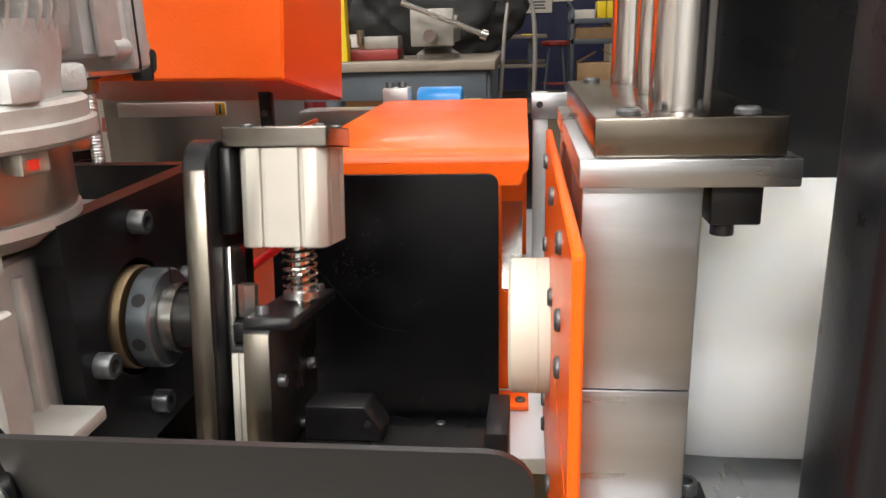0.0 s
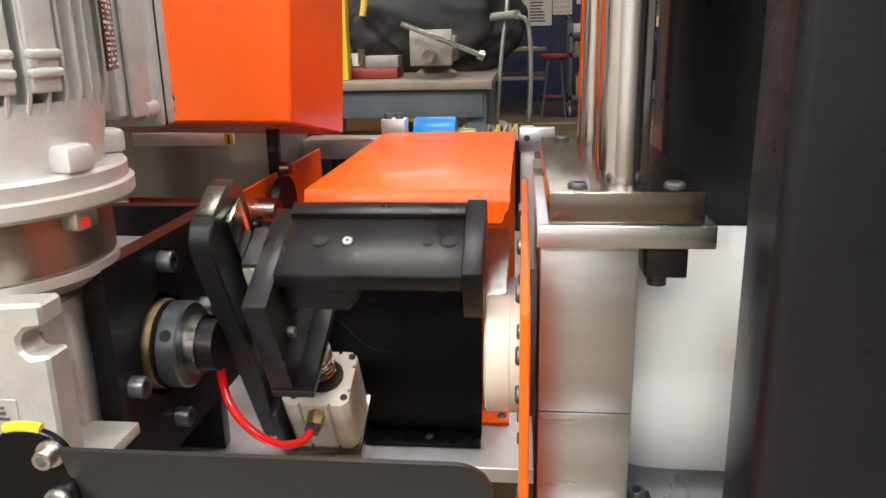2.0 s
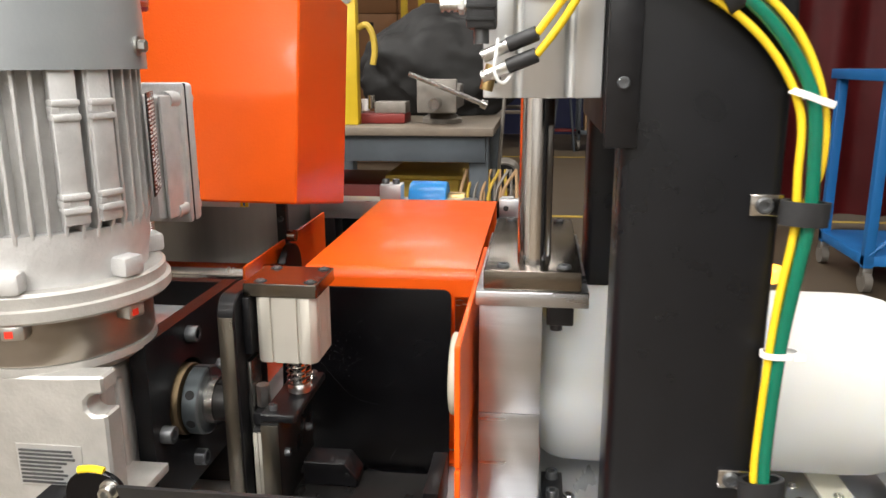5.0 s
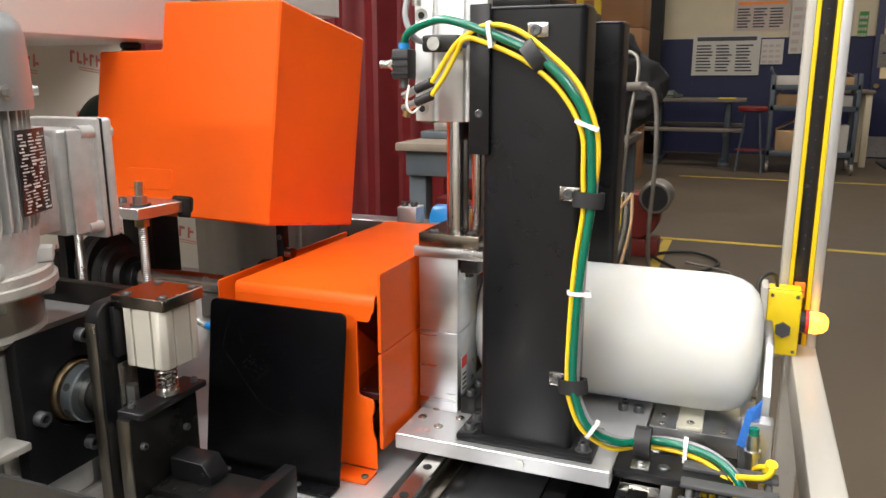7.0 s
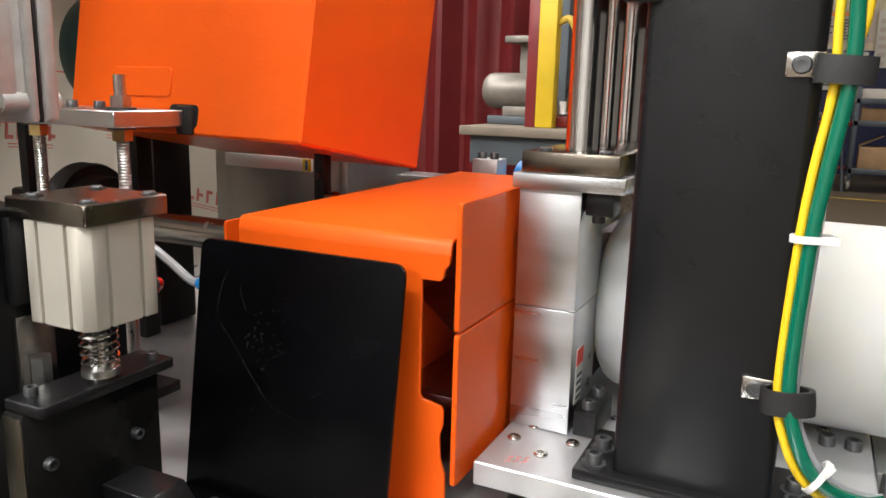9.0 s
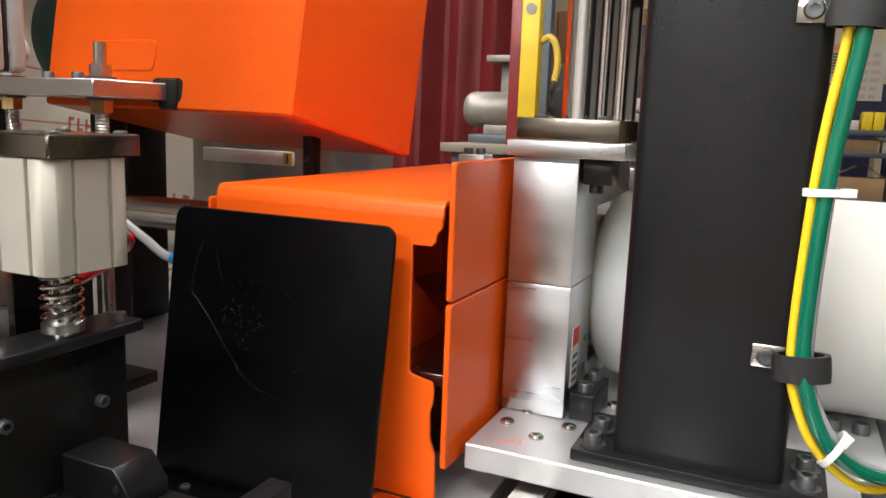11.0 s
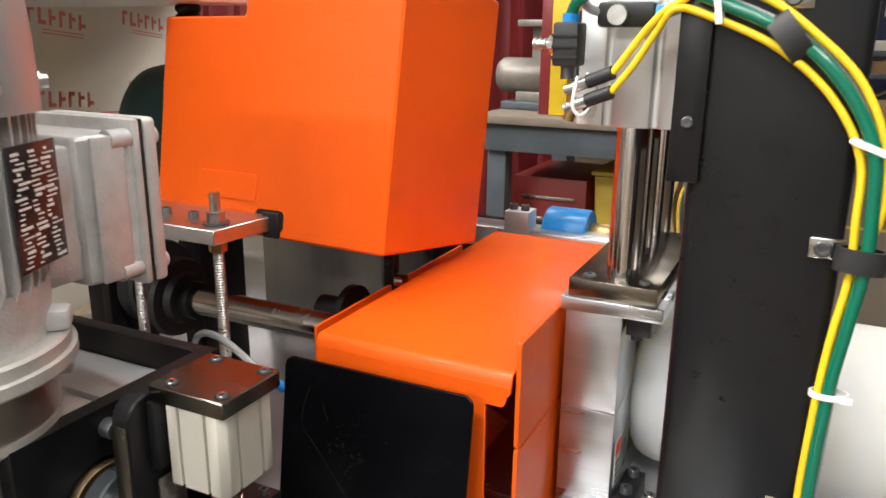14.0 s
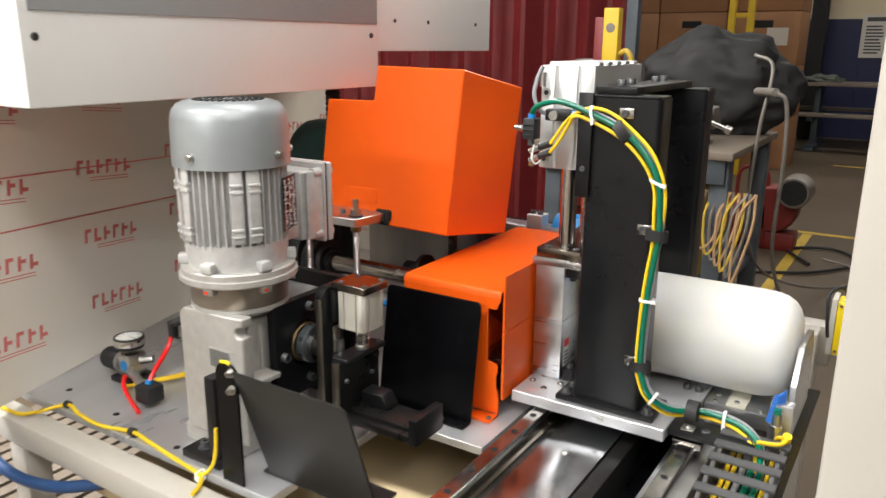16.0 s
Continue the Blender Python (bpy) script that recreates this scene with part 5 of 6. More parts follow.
for dz in (0.0, -0.013):
    part("sensor_plug", rod((0.050, 0.606, 1.181 + dz), (0.066, 0.603, 1.188 + dz), 0.0042, 12), ZINC, car)
    part("plug_boot", rod((0.066, 0.603, 1.188 + dz), (0.084, 0.600, 1.195 + dz), 0.0048, 12), RUBBER, car)
part("copper_tip", rod((0.052, 0.607, 1.160), (0.056, 0.607, 1.176), 0.0042, 12), BRASS, car)
part("nylon_loop", hose([(0.060, 0.598, 1.192), (0.058, 0.596, 1.172), (0.064, 0.600, 1.165), (0.072, 0.608, 1.180), (0.064, 0.606, 1.194)], 0.0012, 6), NYLON, car)

# cable loom strapped to the front column
loom = thing("cable_loom", (0.24, 0.56, 0.82), "loom of green, grey and yellow tubes clipped to the black column", "cable loom")
SPINE = [(0.110, 0.608, 1.2405), (0.148, 0.5895, 1.2395), (0.192, 0.588, 1.2205), (0.225, 0.588, 1.192), (0.2440, 0.588, 1.156), (0.2490, 0.588, 1.115), (0.2490, 0.588, 1.080), (0.2455, 0.5875, 1.037), (0.2420, 0.5875, 0.992),
         (0.2400, 0.5865, 0.912), (0.2455, 0.5845, 0.882), (0.2590, 0.5875, 0.855), (0.284, 0.6065, 0.835), (0.315, 0.6335, 0.829), (0.349, 0.6395, 0.826), (0.381, 0.6275, 0.823), (0.402, 0.6065, 0.812), (0.409, 0.5715, 0.800)]


def strand(dx, dy, dz, r, material, name, wob, first=None, skip=1):
    rng = random.Random(wob)
    pts = []
    for i, p in enumerate(SPINE):
        w = 0.0014
        pts.append((p[0] + dx + rng.uniform(-w, w), p[1] + dy + rng.uniform(-w, w) * 0.4, p[2] + dz + rng.uniform(-w, w)))
    if first:
        pts = list(first) + pts[skip:]
    return part(name, hose(pts, r, 12), material, loom)


strand(0.0015, -0.0015, 0.001, 0.0042, GREEN, "green_tube", 1, [(0.049, 0.611, 1.233), (0.056, 0.606, 1.243), (0.075, 0.600, 1.251), (0.105, 0.590, 1.254)])
strand(0.0030, 0.0045, 0.001, 0.0034, GREYTUBE, "grey_tube", 2, [(0.112, 0.622, 1.234), (0.13, 0.598, 1.238)])
strand(-0.0050, -0.0005, -0.006, 0.0025, YELLOW, "yellow_cable", 3, [(0.084, 0.600, 1.182), (0.098, 0.598, 1.200), (0.112, 0.595, 1.222), (0.124, 0.588, 1.236)])
strand(-0.0010, 0.0040, -0.001, 0.0025, YELLOW, "yellow_cable", 5, [(0.084, 0.600, 1.195), (0.094, 0.598, 1.208), (0.108, 0.594, 1.226), (0.122, 0.590, 1.238), (0.146, 0.588, 1.248), (0.175, 0.588, 1.243), (0.205, 0.588, 1.223), (0.235, 0.588, 1.194), (0.2530, 0.588, 1.155), (0.2560, 0.588, 1.115)], 6)


def pclip(x, z, cx, cz, tilt):
    c = part("cable_clip", box(x - 0.0085, x + 0.012, 0.5955, 0.5976, z - 0.007, z + 0.007, 0.0016), STEEL, loom, "zinc cable clip with black rubber ring")
    bolt((x, 0.5955, z), "-y", 0.0055, c, flat=True)
    b = lathe([(0.0102, -0.0075), (0.0130, -0.0075), (0.0133, 0.0), (0.0130, 0.0075), (0.0102, 0.0075)], (0, 0, 0), n=28)
    b.faces.ensure_lookup_table()
    bmesh.ops.delete(b, geom=[f for f in b.faces if len(f.verts) > 4], context="FACES_ONLY")
    bmesh.ops.scale(b, verts=b.verts, vec=(1.15, 0.62, 1))
    bmesh.ops.transform(b, matrix=pose(cx, 0.5875, cz, 0, tilt, 0), verts=b.verts)
    part("rubber_ring", b, RUBBER, c)


pclip(0.192, 1.243, 0.193, 1.220, 52)
pclip(0.2275, 1.090, 0.2490, 1.087, 3)
pclip(0.2230, 0.899, 0.2410, 0.898, -6)
for x, z, a in ((0.150, 1.240, 80), (0.2445, 1.157, 20), (0.2435, 0.995, -3), (0.262, 0.854, -60), (0.350, 0.826, 90)):
    y = 0.588 if z > 0.86 else (0.589 if z > 0.84 else 0.639)
    b = lathe([(0.0084, -0.002), (0.0096, -0.002), (0.0096, 0.002), (0.0084, 0.002)], (0, 0, 0), n=24)
    bmesh.ops.delete(b, geom=[f for f in b.faces if len(f.verts) > 4], context="FACES_ONLY")
    bmesh.ops.scale(b, verts=b.verts, vec=(1.25, 0.8, 1))
    box(0.006, 0.0135, -0.0086, -0.0069, -0.0022, 0.0022, 0.0004, bm=b)
    bmesh.ops.transform(b, matrix=pose(x, y, z, 0, a, 0), verts=b.verts)
    part("cable_tie", b, NYLON, loom, "white nylon cable tie")
c = part("saddle_clip", lathe([(0.0125, 0.300), (0.0155, 0.300), (0.0155, 0.316), (0.0125, 0.316)], (0, 0.629, 0.8305), "x", 28), RUBBER, loom)
part("clip_tab", box(0.300, 0.318, 0.600, 0.618, 0.8127, 0.8150, 0.001), ZINC, c)
bolt((0.309, 0.608, 0.8150), "+z", 0.005, c, ZINC, flat=True)
part("drag_bracket", box(0.2835, 0.398, 0.594, 0.644, 0.8035, 0.8125, 0.001), BLACK, loom, "black steel drag-chain bracket")
bolt((0.332, 0.612, 0.8125), "+z", 0.006, loom, flat=True)
part("plug_cable", hose([(0.414, 0.655, 0.80), (0.420, 0.645, 0.815), (0.432, 0.630, 0.823), (0.425, 0.612, 0.822), (0.40, 0.600, 0.824)], 0.0028, 8), YELLOW, loom)
part("plug_body", rod((0.428, 0.645, 0.80), (0.432, 0.635, 0.826), 0.006, 12), YELLOWBOX, loom)
chain = thing("drag_chain", (0.40, 0.4, 0.75), "black plastic cable drag chain full of cables", "drag chain")
for i in range(12):
    y = 0.628 - 0.035 * i
    z = 0.812 - 0.08 * (i / 11) ** 2
    link = part("link", box(0.3985, 0.4275, y - 0.010, y - 0.004, z - 0.036, z - 0.032, 0.001, bm=box(0.3620, 0.3985, y - 0.010, y - 0.004, z - 0.036, z - 0.032, 0.001)), CHAINGREY, chain)
    for x in (0.3555, 0.4275):
        b = prism([(y - 0.020, z - 0.030), (y + 0.010, z - 0.036), (y + 0.014, z - 0.030), (y + 0.014, z - 0.004), (y + 0.008, z), (y - 0.010, z), (y - 0.020, z - 0.006)], "x", x, x + 0.0062, 0.0012)
        rod((x - 0.0012, y - 0.010, z - 0.018), (x + 0.0074, y - 0.010, z - 0.018), 0.005, 12, bm=b)
        part("side_plate", b, CHAINGREY, link)
    part("crossbar", box(0.3500, 0.4390, y - 0.011, y + 0.006, z + 0.0002, z + 0.0045, 0.0012), CHAINGREY, link, "grey snap-on crossbar")
for dx, m, r in ((0.371, YELLOW, 0.0030), (0.379, YELLOW, 0.0030), (0.389, GREYTUBE, 0.004), (0.400, GREEN, 0.0045), (0.411, GREEN, 0.0045), (0.420, YELLOW, 0.0030)):
    part("carried_cable", hose([(dx, 0.63, 0.796), (dx + 0.002, 0.53, 0.790), (dx - 0.002, 0.42, 0.772), (dx, 0.33, 0.748), (dx, 0.23, 0.712)], r, 8), m, chain)

# ---------------------------------------------------------------- plastic bottle in the clamp
TY, TZ, TR = 0.781, 0.8970, 0.0805
bottle = thing("plastic_bottle", (0.25, TY, 0.815), "white blow-moulded polyethylene bottle lying in the clamp", "bottle")
part("body", lathe([(0.0001, 0.4185), (0.030, 0.4180), (0.048, 0.4155), (0.061, 0.410), (0.070, 0.402), (0.0762, 0.391), (0.0795, 0.377), (TR, 0.357), (TR, 0.135), (0.0798, 0.115), (0.0770, 0.104), (0.0720, 0.0965), (0.0640, 0.0915),
                    (0.054, 0.0895), (0.0505, 0.0890)], (0, TY, TZ), "x", 72), WHITEHDPE, bottle)
part("neck", lathe([(0.0505, 0.0890), (0.0500, 0.086), (0.0540, 0.0845), (0.0540, 0.0800), (0.050, 0.0785), (0.050, 0.0425), (0.048, 0.041), (0.0001, 0.041)], (0, TY, TZ), "x", 64), WHITEHDPE, bottle)
neckring = thing("neck_flash", (0.03, 0.742, 0.9055), "cream plastic neck flash held against the orange shield", "neck flash")
part("disc", lathe([(0.0001, 0.0145), (0.0345, 0.0145), (0.0368, 0.016), (0.037, 0.0175), (0.037, 0.0360), (0.0001, 0.0360)], (0, 0.742, 0.9055), "x", 56), PUCK, neckring)
part("parting_line", lathe([(0.0369, 0.0290), (0.0373, 0.0293), (0.0373, 0.0299), (0.0369, 0.0302)], (0, 0.742, 0.9055), "x", 56), PUCK, neckring)

# ---------------------------------------------------------------- light curtain and beacon
lc = thing("light_curtain", (0.486, 1.23, 0.762), "tall safety light curtain with yellow edges and a white housing", "light curtain")
part("housing", box(0.452, 0.4645, 1.21, 1.255, 0.7622, 2.25, 0.002), WHITEPAINT, lc)
part("edge", box(0.4647, 0.4715, 1.212, 1.253, 0.7622, 2.25, 0.001), YELLOWBOX, lc)
strip = part("lens_strip", box(0.4717, 0.493, 1.217, 1.253, 0.7622, 2.25, 0.001), NAMEPLATE, lc)
for i in range(60):
    part("lens_dot", rod((0.4824, 1.2170, 0.86 + 0.022 * i), (0.4824, 1.2164, 0.86 + 0.022 * i), 0.0007, 6), VISEGREY, strip)
part("edge", box(0.4932, 0.500, 1.212, 1.253, 0.7622, 2.25, 0.001), YELLOWBOX, lc)
part("housing", box(0.5002, 0.515, 1.21, 1.255, 0.7622, 2.25, 0.002), ANOD, lc, "bare aluminium channel")
part("foot_reflector", box(0.474, 0.490, 1.208, 1.2165, 0.845, 0.870, 0.001), AMBERDIM, lc)
bc = thing("warning_beacon", (0.46, 1.17, 0.762), "yellow push-button box with a lit amber beacon on the frame rail", "beacon")
case = part("box", box(0.4335, 0.4832, 1.150, 1.200, 0.7625, 0.868, 0.003), YELLOWBOX, bc, "yellow plastic box")
part("lid_seam", box(0.4330, 0.4837, 1.1605, 1.1620, 0.7622, 0.8685, 0.003), INK, case)
for x, z in ((0.4400, 0.861), (0.4767, 0.861), (0.4400, 0.770), (0.4767, 0.770)):
    bolt((x, 1.150, z), "-y", 0.0028, case, flat=True)
part("mounting_plate", box(0.4240, 0.4333, 1.148, 1.204, 0.7625, 0.872, 0.001), WHITEPAINT, bc)
part("hex_plug", rod((0.459, 1.150, 0.806), (0.459, 1.143, 0.806), 0.0125, 6), INK, bc)
part("collar", rod((0.4834, 1.175, 0.815), (0.492, 1.175, 0.815), 0.018, 24), RUBBER, bc)
part("ring", rod((0.492, 1.175, 0.815), (0.4975, 1.175, 0.815), 0.0195, 24), REDPAINT, bc)
part("lens", lathe([(0.0001, 0.5265), (0.009, 0.5250), (0.0155, 0.519), (0.0178, 0.509), (0.0178, 0.4977), (0.0001, 0.4977)], (0, 1.175, 0.815), "x", 24), AMBER, bc, "lit amber lens")
part("lead", hose([(0.447, 1.18, 0.868), (0.442, 1.17, 0.888), (0.430, 1.155, 0.893), (0.418, 1.14, 0.880), (0.421, 1.13, 0.84), (0.425, 1.14, 0.80)], 0.0032, 8), RUBBER, bc)

# ---------------------------------------------------------------- workshop behind the machine
WY = 11.5
setting("wall_north", box(-9, 9, WY, WY + 0.2, 1.705, 5.2, 0), WALLCREAM, "cream upper part of the far workshop wall", "wall")
setting("wall_north_dado", box(-9, 9, WY - 0.015, WY + 0.2, FLOOR, 1.705, 0), WALLBLUE, "dark blue painted lower part of the far wall", "wall")
b = None
for i in range(40):
    b = box(-9 + 0.45 * i, -8.985 + 0.45 * i, WY - 0.03, WY - 0.0155, FLOOR, 1.69, 0, bm=b)
setting("trim_dado", b, WALLBLUE, "upright ribs of the blue wall", "trim")
rng = random.Random(21)


def poster(x0, x1, z0, z1, y, paper, rows, label, band=None):
    p = thing("poster", ((x0 + x1) / 2, y, z0), label, "poster", "posters on the far wall")
    part("sheet", box(x0, x1, y - 0.006, y, z0, z1, 0), paper, p, smooth=False)
    m = 0.06 * (x1 - x0)
    w = (x1 - x0 - 2 * m) / 3
    for k in range(3):
        bars(p, x0 + m + w * k, x0 + m + w * k + w * 0.86, z0 + m, z1 - 2.2 * m, y - 0.0062, rows, INK if rows > 6 else PAPERPINK, rng)
    if band:
        part("band", box(x0 + m, x1 - m, y - 0.0085, y - 0.0062, z1 - 1.6 * m, z1 - 0.6 * m, 0), band, p, smooth=False)
    return p


poster(-0.453, 0.43, 1.205, 1.755, WY - 0.035, PAPER, 9, "large white notice poster with dense print", INK)
poster(0.06, 0.758, 1.80, 2.206, WY - 0.002, PAPERPINK, 7, "pale poster with an orange frame", AMBERDIM)
poster(0.78, 1.215, 1.49, 2.2, WY - 0.035, PAPER, 6, "white poster with faint print")
poster(0.442, 0.72, 1.351, 1.684, WY - 0.035, PAPER, 4, "small framed sheet on the blue wall")

door = thing("door_1", (2.2, WY - 0.05, FLOOR), "dark blue office door with a barred glass window", "door", kind="structure")
part("leaf", box(1.80, 2.66, WY - 0.08, WY - 0.032, FLOOR, 2.22, 0.003), WALLBLUE, door)
part("pane", box(1.896, 2.56, WY - 0.084, WY - 0.0805, 1.16, 2.13, 0), GLASSY, door, "window looking into a lit office")
for i in range(1, 3):
    part("muntin", box(1.896 + 0.221 * i - 0.012, 1.896 + 0.221 * i + 0.012, WY - 0.09, WY - 0.0842, 1.16, 2.13, 0), WALLBLUE, door)
for z in (1.48, 1.81):
    part("muntin", box(1.896, 2.56, WY - 0.0902, WY - 0.0842, z - 0.01, z + 0.01, 0), WALLBLUE, door)
part("kick_plate", box(1.83, 2.63, WY - 0.084, WY - 0.0805, FLOOR + 0.02, 0.41, 0), ZINC, door)
part("knob", rod((1.87, WY - 0.081, 1.066), (1.87, WY - 0.13, 1.066), 0.03, 16), BRASS, door)
part("sign", box(1.855, 2.02, WY - 0.087, WY - 0.081, 1.30, 1.72, 0), VISEGREY, door)

for i, y in enumerate((5.12, 8.6)):
    setting("floor_line", box(-1.2 + 0.9 * i, 8.9, y, y + 0.06, FLOOR, FLOOR + 0.002, 0), FLOORLINE, "worn yellow line painted on the floor", "floor marking")
setting("floor_line_short", box(-0.10, -0.04, 3.2, 5.1, FLOOR, FLOOR + 0.002, 0), FLOORLINE, "worn yellow line painted on the floor", "floor marking")

pic = thing("picnic_table", (-0.3, 10.2, FLOOR), "plain wooden bench table against the blue wall", "table")
part("top", box(-1.06, 0.32, 9.9, 10.6, 0.885, 0.925, 0.004), BENCHWOOD, pic)
part("seat", box(-1.06, 0.32, 9.55, 9.8, 0.545, 0.580, 0.004), BENCHWOOD, pic)
part("rear_seat", box(-1.06, 0.32, 10.70, 10.95, 0.545, 0.580, 0.004), BENCHWOOD, pic)
for x in (-0.75, 0.08):
    part("leg", box(x, x + 0.07, 10.1, 10.4, FLOOR, 0.885, 0.004), BENCHSTEEL, pic)
    part("brace", box(x, x + 0.07, 9.6, 10.9, 0.49, 0.545, 0.004), BENCHSTEEL, pic)
    part("foot", box(x - 0.03, x + 0.10, 9.7, 10.8, FLOOR, FLOOR + 0.05, 0.004), BENCHSTEEL, pic)
b = bmesh.new()
bmesh.ops.create_icosphere(b, subdivisions=4, radius=1)
for v in b.verts:
    d = v.co.copy()
    k = 1 + 0.35 * noise.noise(d * 2.0) + 0.18 * noise.noise(d * 6.0)
    v.co = Vector((-0.70 + d.x * 0.24 * k, 10.1 + d.y * 0.12 * k, max(0.9255, 0.945 + d.z * 0.07 * k)))
single("rag", b, RAGGREY, (-0.7, 10.1, 0.9255), "crumpled grey-green rag on the table", "rag")
single("paper", box(0.0, 0.2, 9.95, 10.2, 0.9255, 0.935, 0.002), YELLOWBOX, (0.1, 10.05, 0.9255), "yellow paper pad lying on the table", "paper")

cart = thing("utility_cart", (0.95, 9.5, FLOOR), "grey steel three-shelf shop cart loaded with cartons", "cart")
for z, m in ((0.36, BENCHSTEEL), (0.86, BENCHSTEEL), (1.09, BENCHWOOD)):
    shelf = part("shelf", box(0.575, 1.46, 9.3, 9.85, z - 0.035, z, 0.006), m, cart)
    part("lip", box(0.575, 1.46, 9.288, 9.2995, z - 0.045, z + 0.012, 0.002), BENCHSTEEL, shelf)
for x in (0.57, 1.43):
    for y in (9.288, 9.82):
        part("upright", box(x, x + 0.042, y, y + 0.042, 0.24, 1.22, 0.003), BENCHSTEEL, cart)
        c = part("caster", lathe([(0.02, x + 0.004), (0.055, x + 0.004), (0.06, x + 0.010), (0.06, x + 0.032), (0.055, x + 0.038), (0.02, x + 0.038)], (0, y + 0.02, 0.18), "x", 20), VISEGREY, cart)
        part("fork", box(x, x + 0.042, y, y + 0.042, 0.235, 0.25, 0.002), ZINC, c)
part("push_bar", hose([(0.59, 9.30, 1.20), (0.56, 9.32, 1.27), (0.56, 9.56, 1.29), (0.56, 9.80, 1.27), (0.59, 9.83, 1.20)], 0.014, 10), BENCHSTEEL, cart)


def carton(x, w, y, z, h, material, lid):
    """A carton with two raised flaps or a flat lid."""
    c = single("carton", box(x, x + w, y, y + 0.30, z, z + h, 0.005), material, (x + w / 2, y + 0.15, z), "brown cardboard carton on the cart" if material is CARDBOARD else "small packed box on the cart", "carton", "cartons on the cart")
    if lid:
        for s, a in ((0, 28), (1, -35)):
            b = box(-w * 0.5 * s, w * 0.5 * (1 - s), 0, 0.30, 0.0, 0.006, 0.001)
            bmesh.ops.transform(b, matrix=pose(x + w * s, y, z + h, 0, -a, 0), verts=b.verts)
            part("flap", b, material, c)
    else:
        part("tape", box(x + w * 0.42, x + w * 0.58, y - 0.001, y + 0.301, z + h, z + h + 0.0015, 0), PAPER, c)


for args in ((0.64, 0.42, 9.36, 0.861, 0.14, CARDBOARD, True), (1.10, 0.30, 9.36, 0.861, 0.12, PAPER, False), (0.66, 0.50, 9.34, 0.361, 0.24, CARDBOARD, True), (1.20, 0.20, 9.40, 0.361, 0.30, PAPER, False),
             (0.62, 0.24, 9.40, 1.091, 0.11, PAPER, False), (0.88, 0.10, 9.38, 1.091, 0.20, YELLOWBOX, False), (0.99, 0.10, 9.38, 1.091, 0.20, YELLOWBOX, False), (1.14, 0.26, 9.42, 1.091, 0.09, CARDBOARD, True)):
    carton(*args)
stool = thing("shop_stool", (0.40, 9.35, FLOOR), "round dull red shop stool on grey steel legs", "stool")
part("seat", lathe([(0.01, 0.80), (0.15, 0.80), (0.165, 0.815), (0.165, 0.845), (0.15, 0.86), (0.01, 0.86)], (0.40, 9.35, 0), n=28), REDMACHINE, stool)
for a in (45, 135, 225, 315):
    c, d = math.cos(radians(a)), math.sin(radians(a))
    part("leg", rod((0.40 + 0.10 * c, 9.35 + 0.10 * d, 0.80), (0.40 + 0.20 * c, 9.35 + 0.20 * d, FLOOR), 0.012, 10), BENCHSTEEL, stool)
part("foot_ring", lathe([(0.150, 0.36), (0.162, 0.36), (0.162, 0.374), (0.150, 0.374)], (0.40, 9.35, 0), n=28), REDMACHINE, stool)
side_table = thing("side_table", (1.45, 10.5, FLOOR), "plain table with cream square legs against the wall", "table")
part("top", box(1.10, 1.72, 10.2, 10.9, 0.99, 1.03, 0.004), BENCHWOOD, side_table)
for x in (1.12, 1.63):
    for y in (10.22, 10.82):
        part("leg", box(x, x + 0.07, y, y + 0.06, FLOOR, 0.99, 0.003), WALLCREAM, side_table)
setting("pillar", box(-1.03, -0.84, 11.05, 11.25, FLOOR, 5.2, 0.01), TARP, "dark steel building column", "column")
poster(1.59, 1.70, 1.69, 2.01, WY - 0.035, GREENSIGN, 4, "small green safety sign")
single("door_mat", box(1.90, 2.75, 9.6, 10.9, FLOOR + 0.001, FLOOR + 0.014, 0.004), RUBBER, (2.3, 10.2, FLOOR), "black rubber mat before the door", "mat")

crate = thing("plywood_crates", (-2.0, 8.2, FLOOR), "stack of plywood crates with dark hand slots", "crates")
for i in range(4):
    for j in range(4):
        x, z = -3.49 + 0.70 * i, FLOOR + 0.52 * j
        part("crate", box(x, x + 0.69, 8.0, 8.6, z, z + 0.515, 0.006), PLY, crate)
        part("hand_slot", box(x + 0.24, x + 0.44, 7.997, 8.0, z + 0.36, z + 0.43, 0), HOLE, crate)
part("note", box(-1.0, -0.8, 7.994, 8.0, 1.35, 1.52, 0), PAPER, crate)

curt = thing("welding_curtain", (-2.0, 3.6, FLOOR), "dark red hanging welding curtain", "curtain")
b = bmesh.new()
prev = None
for i in range(121):
    x = -3.9 + 3.02 * i / 120
    y = 3.6 + 0.035 * math.sin(i * 0.83) + 0.02 * math.sin(i * 0.31 + 1)
    cur = (b.verts.new((x, y, 0.3)), b.verts.new((x, y + 0.01, 3.0)))
    if prev:
        b.faces.new((prev[0], cur[0], cur[1], prev[1]))
    prev = cur
bmesh.ops.solidify(b, geom=b.faces[:], thickness=0.004)
part("cloth", b, CURTAIN, curt)
part("rail", rod((-3.9, 3.6, 3.02), (-0.85, 3.6, 3.02), 0.02, 12), BENCHSTEEL, curt)
part("post", box(-0.88, -0.82, 3.57, 3.63, FLOOR, 3.05, 0.003), BENCHSTEEL, curt)
curt2 = thing("welding_curtain", (2.6, 5.0, FLOOR), "dark red hanging welding curtain by the door", "curtain")
b = bmesh.new()
prev = None
for i in range(61):
    x = 1.35 + 2.9 * i / 60
    y = 5.0 + 0.04 * math.sin(i * 0.9)
    cur = (b.verts.new((x, y, 0.2)), b.verts.new((x, y, 3.0)))
    if prev:
        b.faces.new((prev[0], cur[0], cur[1], prev[1]))
    prev = cur
